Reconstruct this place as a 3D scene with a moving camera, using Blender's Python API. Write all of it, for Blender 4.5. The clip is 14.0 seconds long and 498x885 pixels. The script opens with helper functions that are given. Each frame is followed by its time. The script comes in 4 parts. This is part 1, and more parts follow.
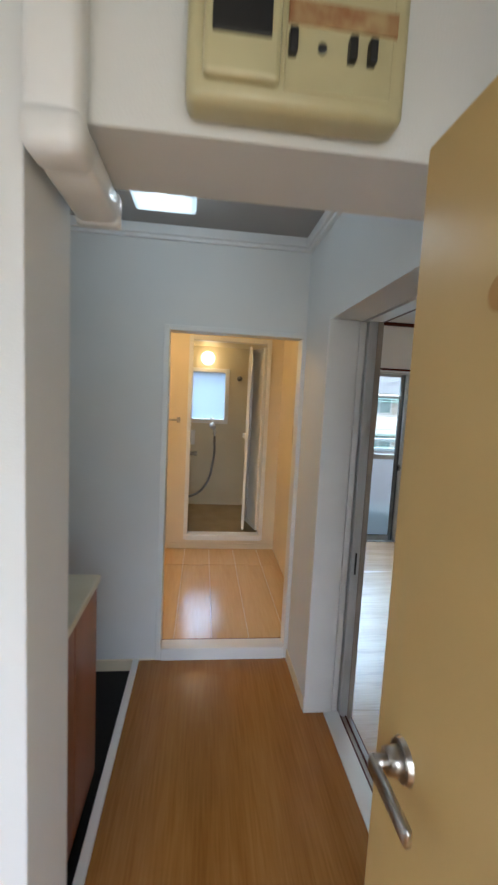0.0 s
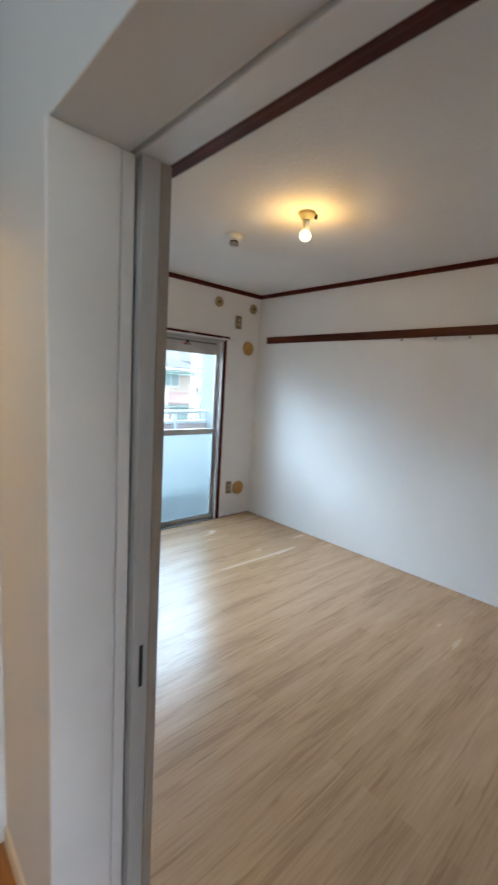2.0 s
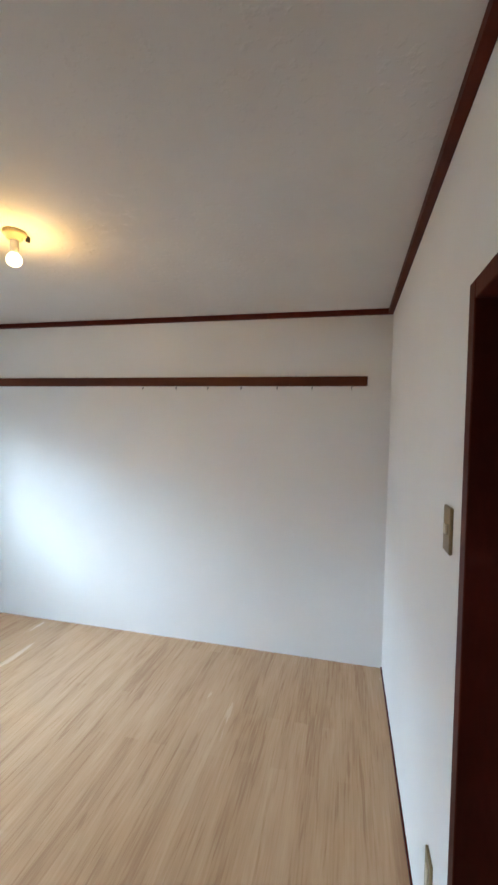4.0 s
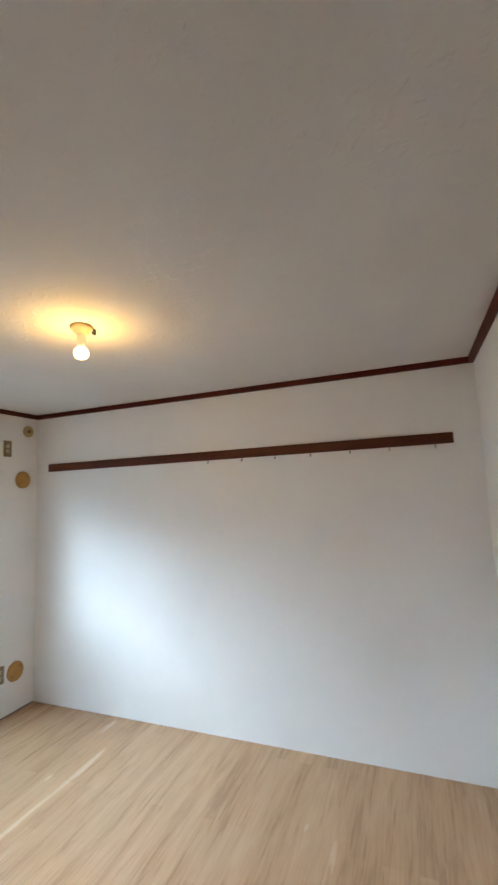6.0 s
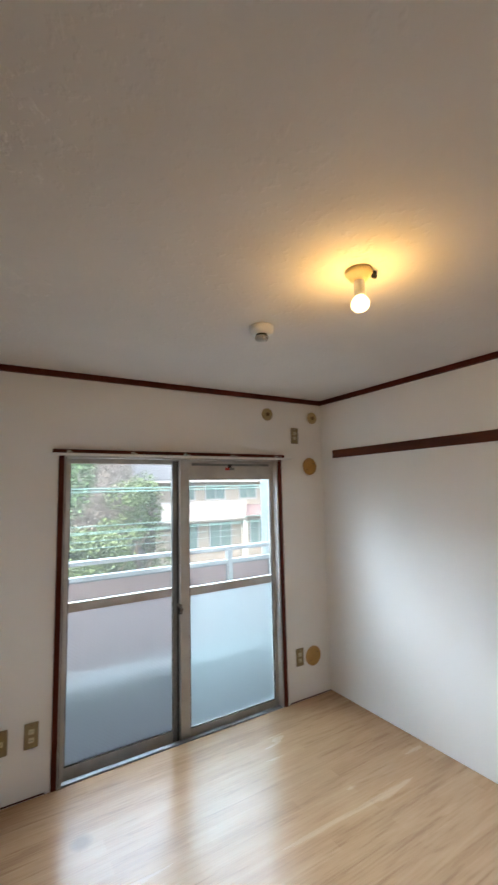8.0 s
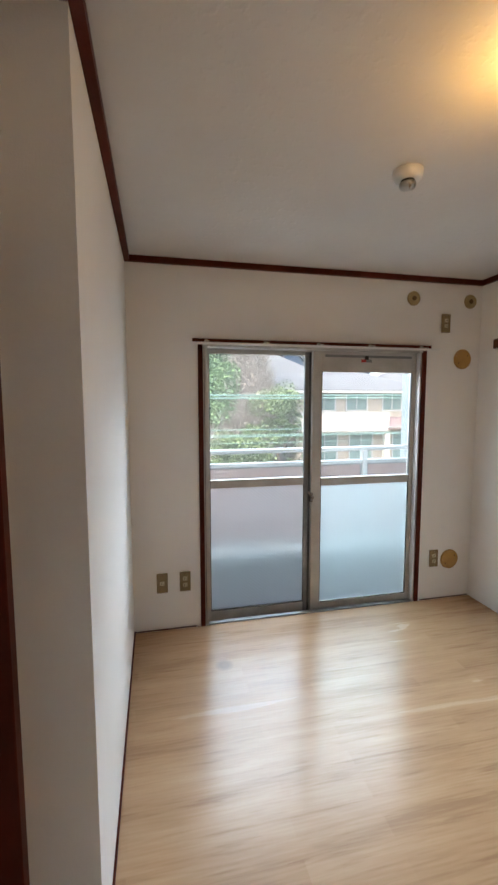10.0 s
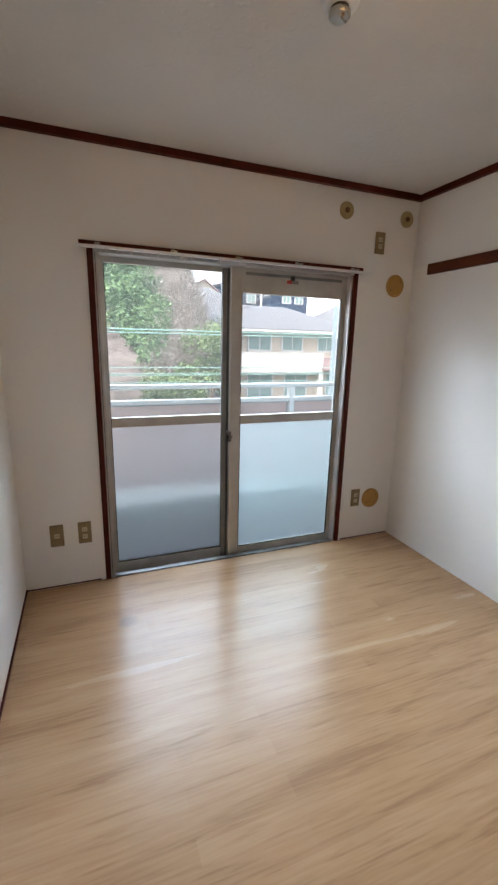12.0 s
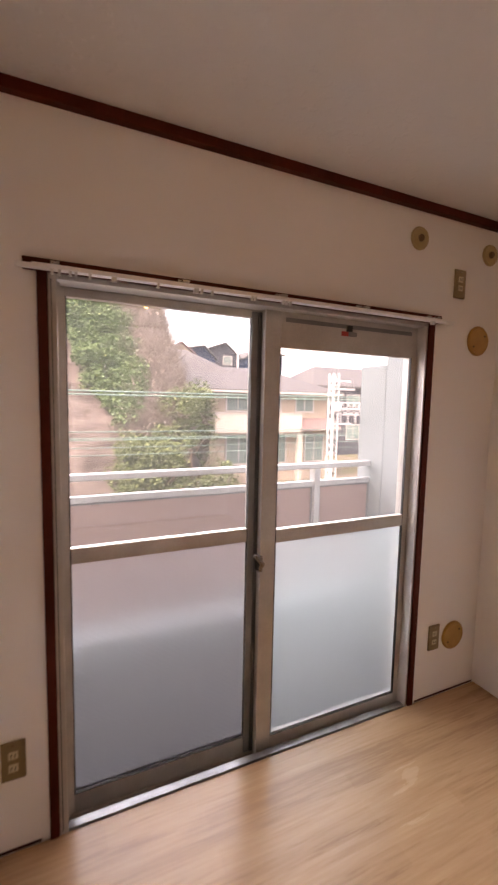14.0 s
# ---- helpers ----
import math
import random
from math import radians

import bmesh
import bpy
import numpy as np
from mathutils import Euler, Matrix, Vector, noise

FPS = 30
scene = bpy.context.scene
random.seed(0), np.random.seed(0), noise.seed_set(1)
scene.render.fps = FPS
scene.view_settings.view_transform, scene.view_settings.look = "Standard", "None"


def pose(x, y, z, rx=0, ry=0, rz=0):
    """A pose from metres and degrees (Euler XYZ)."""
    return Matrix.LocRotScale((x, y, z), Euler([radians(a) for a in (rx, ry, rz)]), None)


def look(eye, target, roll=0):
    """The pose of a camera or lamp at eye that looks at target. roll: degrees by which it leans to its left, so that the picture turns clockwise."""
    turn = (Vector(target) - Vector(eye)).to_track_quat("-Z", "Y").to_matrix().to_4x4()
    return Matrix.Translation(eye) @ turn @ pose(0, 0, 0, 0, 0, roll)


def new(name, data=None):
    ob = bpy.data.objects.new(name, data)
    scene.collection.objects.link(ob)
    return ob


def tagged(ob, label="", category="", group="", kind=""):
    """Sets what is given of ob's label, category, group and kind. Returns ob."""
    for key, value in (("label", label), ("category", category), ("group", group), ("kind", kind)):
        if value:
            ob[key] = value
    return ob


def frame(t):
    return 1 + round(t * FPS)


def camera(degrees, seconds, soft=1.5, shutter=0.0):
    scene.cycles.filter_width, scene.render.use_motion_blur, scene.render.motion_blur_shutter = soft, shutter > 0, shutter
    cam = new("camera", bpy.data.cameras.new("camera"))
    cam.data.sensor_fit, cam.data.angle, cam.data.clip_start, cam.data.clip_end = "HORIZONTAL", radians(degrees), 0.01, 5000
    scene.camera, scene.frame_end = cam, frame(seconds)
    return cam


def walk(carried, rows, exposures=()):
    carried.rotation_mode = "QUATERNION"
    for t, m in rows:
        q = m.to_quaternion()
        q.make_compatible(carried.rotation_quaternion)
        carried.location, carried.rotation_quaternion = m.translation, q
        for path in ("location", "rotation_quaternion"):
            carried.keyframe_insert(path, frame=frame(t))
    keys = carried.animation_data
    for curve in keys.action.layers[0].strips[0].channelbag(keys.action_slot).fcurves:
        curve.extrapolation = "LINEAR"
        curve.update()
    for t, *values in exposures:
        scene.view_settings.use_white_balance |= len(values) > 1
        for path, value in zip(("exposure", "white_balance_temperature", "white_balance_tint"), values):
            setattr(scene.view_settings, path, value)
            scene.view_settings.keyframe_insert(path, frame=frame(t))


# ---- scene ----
cam = camera(61.4, 14.0, soft=2.4, shutter=0.35)
PATH = [
    (0, (-0.088, 0.097, 1.524), (0.135, 2.074, 1.315), 2.9),
    (0.3, (-0.065, 0.298, 1.483), (0.266, 2.259, 1.276), 3.2),
    (0.5, (-0.054, 0.415, 1.493), (0.372, 2.358, 1.281), 3.4),
    (1, (-0.038, 0.693, 1.469), (0.694, 2.541, 1.248), 4.0),
    (1.5, (0.054, 0.896, 1.473), (1.09, 2.589, 1.227), 3.8),
    (2, (0.181, 1.058, 1.456), (1.531, 2.508, 1.18), 3.4),
    (2.5, (0.28, 1.235, 1.478), (1.884, 2.391, 1.174), 2.8),
    (3, (0.405, 1.238, 1.498), (2.187, 2.097, 1.207), 1.95),
    (3.2, (0.417, 1.247, 1.496), (2.266, 1.958, 1.218), 1.6),
    (5.3, (0.617, 1.30, 1.72), (2.572, 1.692, 1.863), -1.6),
    (5.5, (0.62, 1.362, 1.684), (2.554, 1.823, 1.866), -1.8),
    (6, (0.642, 1.389, 1.659), (2.495, 2.106, 1.887), -2.4),
    (6.5, (0.721, 1.453, 1.638), (2.471, 2.391, 1.878), -2.8),
    (7, (0.806, 1.567, 1.65), (2.4, 2.752, 1.885), -2.6),
    (7.5, (0.863, 1.652, 1.656), (2.225, 3.099, 1.883), -1.9),
    (8, (0.954, 1.709, 1.653), (2.001, 3.399, 1.872), -1.3),
    (8.5, (1.025, 1.719, 1.648), (1.785, 3.561, 1.818), -1.0),
    (9, (1.025, 1.731, 1.633), (1.534, 3.664, 1.694), -0.7),
    (9.2, (1.025, 1.733, 1.612), (1.46, 3.685, 1.62), -0.7),
    (11.3, (1.157, 1.812, 1.417), (1.654, 3.701, 0.985), 1.0),
    (11.5, (1.198, 1.878, 1.418), (1.785, 3.735, 0.964), 1.2),
    (12, (1.262, 2.006, 1.432), (1.972, 3.817, 0.969), 1.4),
    (12.5, (1.27, 2.203, 1.437), (1.864, 4.067, 1.022), 1.4),
    (13, (1.294, 2.451, 1.454), (1.808, 4.354, 1.116), 1.4),
    (13.5, (1.306, 2.738, 1.482), (1.933, 4.621, 1.234), 1.3),
    (14, (1.356, 3.01, 1.501), (2.187, 4.819, 1.313), 1.2),
]
EXPOSURES = [(0.0, 3.5, 5750, 7), (0.5, 3.55, 5700, 6), (1.0, 3.64, 5900, 8), (1.5, 3.7, 5750, 8), (3.0, 3.94, 5750, 9), (5.5, 4.4, 5900, 8), (6.2, 4.02, 5950, 9), (6.6, 3.94, 6400, 11), (7.5, 3.7, 6350, 12), (9.0, 3.7, 6650, 15), (11.5, 3.54, 6700, 14), (12.0, 3.52, 6650, 16), (12.5, 3.43, 7050, 22), (13.0, 3.43, 7700, 28), (14.0, 3.37, 8700, 41)]
walk(cam, [(t, look(eye, target, roll)) for t, eye, target, roll in PATH], EXPOSURES)
SKY, SUN, SKY_FILL_W = 0.112, 0.25, 205.0
ROOM_W, HALL_W, BATH_W, WASH_W = 0.36, 0.31, 0.16, 1.25
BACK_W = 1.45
SHADE_GLOW, BULB_EMIT, GLOBE_EMIT = 0.08, 0.35, 0.3
STAIN = (1.392, 4.009, 0.0)

# ---- world, sun, exposure ----
world = bpy.data.worlds.new("overcast_sky")
scene.world = world
world.use_nodes = True
wn = world.node_tree.nodes
sky = wn.new("ShaderNodeTexSky")
sky.sky_type, sky.sun_disc = "NISHITA", False
sky.sun_elevation, sky.sun_rotation = radians(48), radians(240)
sky.air_density, sky.dust_density, sky.ozone_density = 1.0, 4.0, 1.0
wn["Background"].inputs["Strength"].default_value = SKY
cloud = wn.new("ShaderNodeHueSaturation")
cloud.inputs["Saturation"].default_value = 0.6
world.node_tree.links.new(sky.outputs["Color"], cloud.inputs["Color"])
world.node_tree.links.new(cloud.outputs["Color"], wn["Background"].inputs["Color"])

sun_data = bpy.data.lights.new("sun", "SUN")
sun_data.energy, sun_data.angle, sun_data.color = SUN, radians(12), (1.0, 0.96, 0.9)
sun_ob = new("sun", sun_data)
sun_ob.matrix_world = look((-14, -8, 18), (0, 0, 0))


def point_lamp(name, place, watts, colour, radius):
    data = bpy.data.lights.new(name, "POINT")
    data.energy, data.color, data.shadow_soft_size = watts, colour, radius
    ob = new(name, data)
    ob.location = place
    return ob


# wide lamp added beyond the balcony, above the view, to strengthen the sky's light indoors
sky_data = bpy.data.lights.new("sky_fill_lamp", "AREA")
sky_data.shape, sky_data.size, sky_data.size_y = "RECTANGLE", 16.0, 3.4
sky_data.energy, sky_data.color = SKY_FILL_W, (0.69, 0.865, 1.0)
sky_ob = new("sky_fill_lamp", sky_data)
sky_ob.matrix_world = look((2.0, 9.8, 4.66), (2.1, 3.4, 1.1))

# warm fill lamp added out of view behind the hall, to brighten beam and door
back_data = bpy.data.lights.new("back_fill_light", "AREA")
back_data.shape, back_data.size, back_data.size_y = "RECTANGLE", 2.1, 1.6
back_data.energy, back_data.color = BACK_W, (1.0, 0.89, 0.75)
back_ob = new("back_fill_light", back_data)
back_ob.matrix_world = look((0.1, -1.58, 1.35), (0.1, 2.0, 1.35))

WARM, COOL = (1.0, 0.57, 0.14), (0.88, 0.97, 0.98)
point_lamp("room_bulb_light", (2.02, 2.68, 2.262), ROOM_W, WARM, 0.035)
point_lamp("hall_lamp_light", (-0.255, 1.68, 2.22), HALL_W, COOL, 0.08)
point_lamp("bath_globe_light", (-0.056, 4.80, 1.93), BATH_W, (1.0, 0.60, 0.20), 0.08)
# unseen lamp without a fixture, added to brighten the washroom walls
point_lamp("washroom_fill_light", (-0.75, 3.1, 2.15), WASH_W, (1.0, 0.66, 0.30), 0.08)


# ---- materials ----
def material(name, a, b=None, scale=4.0, rough=0.5, bump=0.0, fine=120.0, metal=0.0, stretch=(1, 1, 1), spot=0.0, spread=0.08, spec=0.5, fleck=False):
    """A surface of two close colours in large soft patches, with fine grain in colour, gloss and relief."""
    m = bpy.data.materials.new(name)
    m.use_nodes = True
    n, l = m.node_tree.nodes, m.node_tree.links
    shader = n["Principled BSDF"]
    b = b or tuple(c * 0.9 for c in a)
    where = n.new("ShaderNodeTexCoord")
    size = n.new("ShaderNodeMapping")
    size.inputs["Scale"].default_value = stretch
    l.new(where.outputs["Object"], size.inputs["Vector"])
    broad = n.new("ShaderNodeTexNoise")
    broad.inputs["Scale"].default_value, broad.inputs["Detail"].default_value = scale, 5
    l.new(size.outputs["Vector"], broad.inputs["Vector"])
    grain = n.new("ShaderNodeTexNoise")
    grain.inputs["Scale"].default_value, grain.inputs["Detail"].default_value = fine, 3
    l.new(size.outputs["Vector"], grain.inputs["Vector"])
    ramp = n.new("ShaderNodeMapRange")
    ramp.inputs["From Min"].default_value, ramp.inputs["From Max"].default_value = 0.35, 0.65
    l.new(broad.outputs["Fac"], ramp.inputs["Value"])
    mix = n.new("ShaderNodeMix")
    mix.data_type = "RGBA"
    mix.inputs["A"].default_value, mix.inputs["B"].default_value = (*a, 1), (*b, 1)
    l.new(ramp.outputs["Result"], mix.inputs["Factor"])
    tone = n.new("ShaderNodeMix")
    tone.data_type, tone.blend_type = "RGBA", "MULTIPLY"
    tone.inputs["Factor"].default_value = spot
    l.new(mix.outputs["Result"], tone.inputs["A"])
    l.new(grain.outputs["Fac"], tone.inputs["B"])
    l.new(tone.outputs["Result"], shader.inputs["Base Color"])
    gloss = n.new("ShaderNodeMapRange")
    gloss.inputs["To Min"].default_value, gloss.inputs["To Max"].default_value = max(0.02, rough - spread), min(1, rough + spread)
    l.new(broad.outputs["Fac"], gloss.inputs["Value"])
    l.new(gloss.outputs["Result"], shader.inputs["Roughness"])
    shader.inputs["Metallic"].default_value = metal
    shader.inputs["Specular IOR Level"].default_value = spec
    if bump:
        relief = n.new("ShaderNodeBump")
        relief.inputs["Strength"].default_value, relief.inputs["Distance"].default_value = bump, 0.003
        height = grain.outputs["Fac"]
        if fleck:
            raised = n.new("ShaderNodeMapRange")
            raised.inputs["From Min"].default_value, raised.inputs["From Max"].default_value = 0.54, 0.70
            l.new(height, raised.inputs["Value"])
            height = raised.outputs["Result"]
        l.new(height, relief.inputs["Height"])
        l.new(relief.outputs["Normal"], shader.inputs["Normal"])
    return m


def wood_print(name, light, mid, dark, along, rough, board=0.1, fine=1.0, shift=0.12, stain=None, spec=0.36, figure=0.0):
    """Printed wood sheet: long streaks, cathedral figure and narrow boards of slightly different tone, running along x or y."""
    m = bpy.data.materials.new(name)
    m.use_nodes = True
    n, l = m.node_tree.nodes, m.node_tree.links
    shader = n["Principled BSDF"]
    where = n.new("ShaderNodeTexCoord")
    turn = n.new("ShaderNodeMapping")
    turn.inputs["Rotation"].default_value = (0, 0, 0 if along == "x" else radians(90))
    l.new(where.outputs["Object"], turn.inputs["Vector"])

    def streaks(sx, sy, scale, detail, bend):
        size = n.new("ShaderNodeMapping")
        size.inputs["Scale"].default_value = (sx, sy, 1)
        l.new(turn.outputs["Vector"], size.inputs["Vector"])
        tex = n.new("ShaderNodeTexNoise")
        tex.inputs["Scale"].default_value, tex.inputs["Detail"].default_value, tex.inputs["Distortion"].default_value = scale, detail, bend
        l.new(size.outputs["Vector"], tex.inputs["Vector"])
        return tex.outputs["Fac"]

    brick = n.new("ShaderNodeTexBrick")
    brick.offset, brick.squash = 0.37, 1.0
    brick.inputs["Scale"].default_value = 1.0
    brick.inputs["Brick Width"].default_value, brick.inputs["Row Height"].default_value = 0.91, board
    brick.inputs["Mortar Size"].default_value = 0.0
    brick.inputs["Color1"].default_value, brick.inputs["Color2"].default_value = (0, 0, 0, 1), (1, 1, 1, 1)
    l.new(turn.outputs["Vector"], brick.inputs["Vector"])
    wide = streaks(0.7, 11.0 * fine, 1.5, 6, 0.15) if not figure else streaks(0.55, 5.0 * fine, 1.7, 7, figure)
    thin = streaks(2.6, 60.0 * fine, 2.0, 5, 0.2)
    add = n.new("ShaderNodeMath")
    add.operation = "MULTIPLY_ADD"
    add.inputs[1].default_value = shift - 0.06
    l.new(brick.outputs["Color"], add.inputs[0])
    half = n.new("ShaderNodeMath")
    half.operation = "MULTIPLY"
    half.inputs[1].default_value = 0.52
    l.new(wide, half.inputs[0])
    l.new(half.outputs[0], add.inputs[2])
    add2 = n.new("ShaderNodeMath")
    add2.operation = "MULTIPLY_ADD"
    add2.inputs[1].default_value = 0.38 if figure else 0.55
    l.new(thin, add2.inputs[0])
    l.new(add.outputs[0], add2.inputs[2])
    ramp = n.new("ShaderNodeValToRGB")
    ramp.color_ramp.elements[0].position, ramp.color_ramp.elements[0].color = 0.36 if figure else 0.34, (*dark, 1)
    ramp.color_ramp.elements[1].position, ramp.color_ramp.elements[1].color = 0.70 if figure else 0.82, (*light, 1)
    e = ramp.color_ramp.elements.new(0.49 if figure else 0.565)
    e.color = (*mid, 1)
    fac = add2.outputs[0]
    if figure:
        # short pale flashes and darker broken veins between the long streaks
        flash = n.new("ShaderNodeMapRange")
        flash.inputs["From Min"].default_value, flash.inputs["From Max"].default_value = 0.52, 0.86
        flash.inputs["To Max"].default_value = 0.09
        l.new(streaks(0.9, 24.0, 1.6, 4, 0.35), flash.inputs["Value"])
        vein = n.new("ShaderNodeMapRange")
        vein.inputs["From Min"].default_value, vein.inputs["From Max"].default_value = 0.56, 0.68
        vein.inputs["To Max"].default_value = -0.13
        l.new(streaks(1.3, 19.0, 2.1, 5, 0.5), vein.inputs["Value"])
        for extra in (flash, vein):
            more = n.new("ShaderNodeMath")
            l.new(fac, more.inputs[0])
            l.new(extra.outputs["Result"], more.inputs[1])
            fac = more.outputs[0]
    l.new(fac, ramp.inputs["Fac"])
    l.new(ramp.outputs["Color"], shader.inputs["Base Color"])
    shader.inputs["Specular IOR Level"].default_value = spec
    if stain:
        away = n.new("ShaderNodeVectorMath")
        away.operation = "DISTANCE"
        away.inputs[1].default_value = stain
        l.new(where.outputs["Object"], away.inputs[0])
        rim = n.new("ShaderNodeMapRange")
        rim.inputs["From Min"].default_value, rim.inputs["From Max"].default_value = 0.025, 0.06
        rim.inputs["To Min"].default_value, rim.inputs["To Max"].default_value = 0.6, 0.0
        l.new(away.outputs["Value"], rim.inputs["Value"])
        spot = n.new("ShaderNodeMix")
        spot.data_type = "RGBA"
        spot.inputs["B"].default_value = (0.16, 0.10, 0.06, 1)
        l.new(rim.outputs["Result"], spot.inputs["Factor"])
        l.new(ramp.outputs["Color"], spot.inputs["A"])
        l.new(spot.outputs["Result"], shader.inputs["Base Color"])
    gloss = n.new("ShaderNodeMapRange")
    gloss.inputs["To Min"].default_value, gloss.inputs["To Max"].default_value = rough - 0.02, rough + 0.03
    l.new(wide, gloss.inputs["Value"])
    l.new(gloss.outputs["Result"], shader.inputs["Roughness"])
    relief = n.new("ShaderNodeBump")
    relief.inputs["Strength"].default_value, relief.inputs["Distance"].default_value = 0.03, 0.001
    l.new(thin, relief.inputs["Height"])
    l.new(relief.outputs["Normal"], shader.inputs["Normal"])
    return m


def glow(name, colour, strength):
    m = bpy.data.materials.new(name)
    m.use_nodes = True
    shader = m.node_tree.nodes["Principled BSDF"]
    shader.inputs["Base Color"].default_value = (0.9, 0.9, 0.9, 1)
    shader.inputs["Emission Color"].default_value = (*colour, 1)
    shader.inputs["Emission Strength"].default_value = strength
    return m


def glass(name, rough, tint, milky=0.0, wire=False):
    m = bpy.data.materials.new(name)
    m.use_nodes = True
    n, l = m.node_tree.nodes, m.node_tree.links
    shader = n["Principled BSDF"]
    shader.inputs["Base Color"].default_value = (*tint, 1)
    shader.inputs["Transmission Weight"].default_value = 1.0
    shader.inputs["Roughness"].default_value = rough
    shader.inputs["IOR"].default_value = 1.45 if rough == 0 else 1.25
    if wire:
        where = n.new("ShaderNodeTexCoord")
        turn = n.new("ShaderNodeMapping")
        turn.inputs["Rotation"].default_value = (0, radians(52), 0)
        l.new(where.outputs["Object"], turn.inputs["Vector"])
        lines = n.new("ShaderNodeTexWave")
        lines.inputs["Scale"].default_value = 18
        l.new(turn.outputs["Vector"], lines.inputs["Vector"])
        relief = n.new("ShaderNodeBump")
        relief.inputs["Strength"].default_value, relief.inputs["Distance"].default_value = 0.35, 0.001
        l.new(lines.outputs["Fac"], relief.inputs["Height"])
        l.new(relief.outputs["Normal"], shader.inputs["Normal"])
    if milky:
        soft = n.new("ShaderNodeBsdfTranslucent")
        soft.inputs["Color"].default_value = (*tint, 1)
        mix = n.new("ShaderNodeMixShader")
        mix.inputs["Fac"].default_value = milky
        l.new(shader.outputs[0], mix.inputs[1])
        l.new(soft.outputs[0], mix.inputs[2])
        l.new(mix.outputs[0], n["Material Output"].inputs["Surface"])
    return m


WALLPAPER = material("white_wallpaper", (0.855, 0.832, 0.805), (0.825, 0.803, 0.775), 1.3, 0.75, 0.25, 260)
HALL_PAPER = material("hall_wallpaper", (0.745, 0.75, 0.74), (0.705, 0.71, 0.7), 1.3, 0.7, 0.2, 260)
CEILING = material("textured_ceiling_paper", (0.71, 0.67, 0.635), (0.675, 0.635, 0.6), 2.0, 0.85, 0.36, 30, fleck=True)
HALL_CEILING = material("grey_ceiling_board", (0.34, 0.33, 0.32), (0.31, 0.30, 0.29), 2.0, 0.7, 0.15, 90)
WHITE_PAINT = material("white_gloss_paint", (0.80, 0.80, 0.79), (0.74, 0.74, 0.73), 3.0, 0.32, 0.06, 60)
BROWN = material("dark_brown_stained_wood", (0.115, 0.016, 0.008), (0.075, 0.010, 0.005), 6, 0.5, 0.2, 90, stretch=(1, 1, 0.25), spot=0.3, spec=0.16)
RAIL_WOOD = material("brown_rail_wood", (0.14, 0.036, 0.013), (0.08, 0.02, 0.009), 5, 0.5, 0.2, 60, stretch=(3, 0.35, 3), spot=0.4, spec=0.25)
ROOM_FLOOR = wood_print("pale_wood_vinyl", (0.58, 0.378, 0.22), (0.49, 0.30, 0.163), (0.395, 0.228, 0.122), "x", 0.26, 0.075, 0.9, 0.17, STAIN, 0.45, figure=0.8)
HALL_FLOOR = wood_print("orange_wood_vinyl", (0.40, 0.185, 0.045), (0.325, 0.14, 0.031), (0.25, 0.098, 0.02), "y", 0.2, 0.11)
BATH_BOARD = wood_print("washroom_board", (0.72, 0.53, 0.32), (0.67, 0.475, 0.265), (0.61, 0.415, 0.22), "y", 0.16, 0.30, 0.6, 0.05, None, 0.75)
JOINT = material("pale_floor_joint", (0.73, 0.65, 0.51), None, 8, 0.4)
CREAM = material("cream_wallpaper", (0.78, 0.68, 0.50), (0.73, 0.63, 0.46), 1.5, 0.6, 0.15, 200)
SHOWER_WALL = material("beige_bath_panel", (0.68, 0.61, 0.44), (0.63, 0.56, 0.4), 2, 0.35, 0.05, 80)
SHOWER_FLOOR = material("tan_bath_floor", (0.40, 0.31, 0.17), (0.35, 0.27, 0.15), 5, 0.5, 0.3, 140)
DOOR_YELLOW = material("mustard_painted_door", (0.60, 0.42, 0.17), (0.55, 0.38, 0.15), 3, 0.38, 0.08, 50)
STEEL = material("brushed_steel", (0.55, 0.53, 0.50), (0.42, 0.40, 0.37), 12, 0.28, 0.1, 200, metal=1.0)
TARNISHED = material("tarnished_chrome", (0.33, 0.32, 0.31), (0.22, 0.21, 0.20), 30, 0.2, 0.1, 200, metal=1.0)
ALUMINIUM = material("worn_aluminium", (0.62, 0.59, 0.55), (0.52, 0.49, 0.455), 7, 0.42, 0.1, 160, metal=0.4, spot=0.2)
BARE_METAL = material("polished_track_lip", (0.45, 0.45, 0.45), (0.30, 0.30, 0.30), 9, 0.4, 0.1, 160, metal=0.9, spot=0.4)
STILE_GREY = material("grey_white_door_edge", (0.62, 0.62, 0.61), (0.54, 0.54, 0.53), 5, 0.45, 0.1, 60, stretch=(3, 3, 0.2), spot=0.2)
STILE_WOOD = material("bare_beige_wood_edge", (0.50, 0.435, 0.36), (0.42, 0.36, 0.295), 5, 0.5, 0.15, 60, stretch=(3, 3, 0.2), spot=0.3)
DARK_ALU = material("dull_dark_aluminium", (0.26, 0.26, 0.26), (0.20, 0.20, 0.20), 8, 0.45, 0.1, 160, metal=0.6)
STILE_DARK = material("near_black_stile", (0.10, 0.105, 0.11), (0.055, 0.058, 0.06), 9, 0.5, 0.1, 160, metal=0.3, stretch=(1, 1, 0.2))
GLIDER = material("cloudy_white_plastic", (0.60, 0.585, 0.55), None, 9, 0.4)
RUBBER = material("black_gasket", (0.02, 0.02, 0.02), None, 8, 0.6)
BEIGE_PLASTIC = material("aged_beige_plastic", (0.55, 0.47, 0.29), (0.50, 0.42, 0.24), 9, 0.35, 0.05, 90)
BREAKER = material("breaker_cream_plastic", (0.56, 0.51, 0.30), (0.50, 0.45, 0.26), 7, 0.33, 0.05, 90)
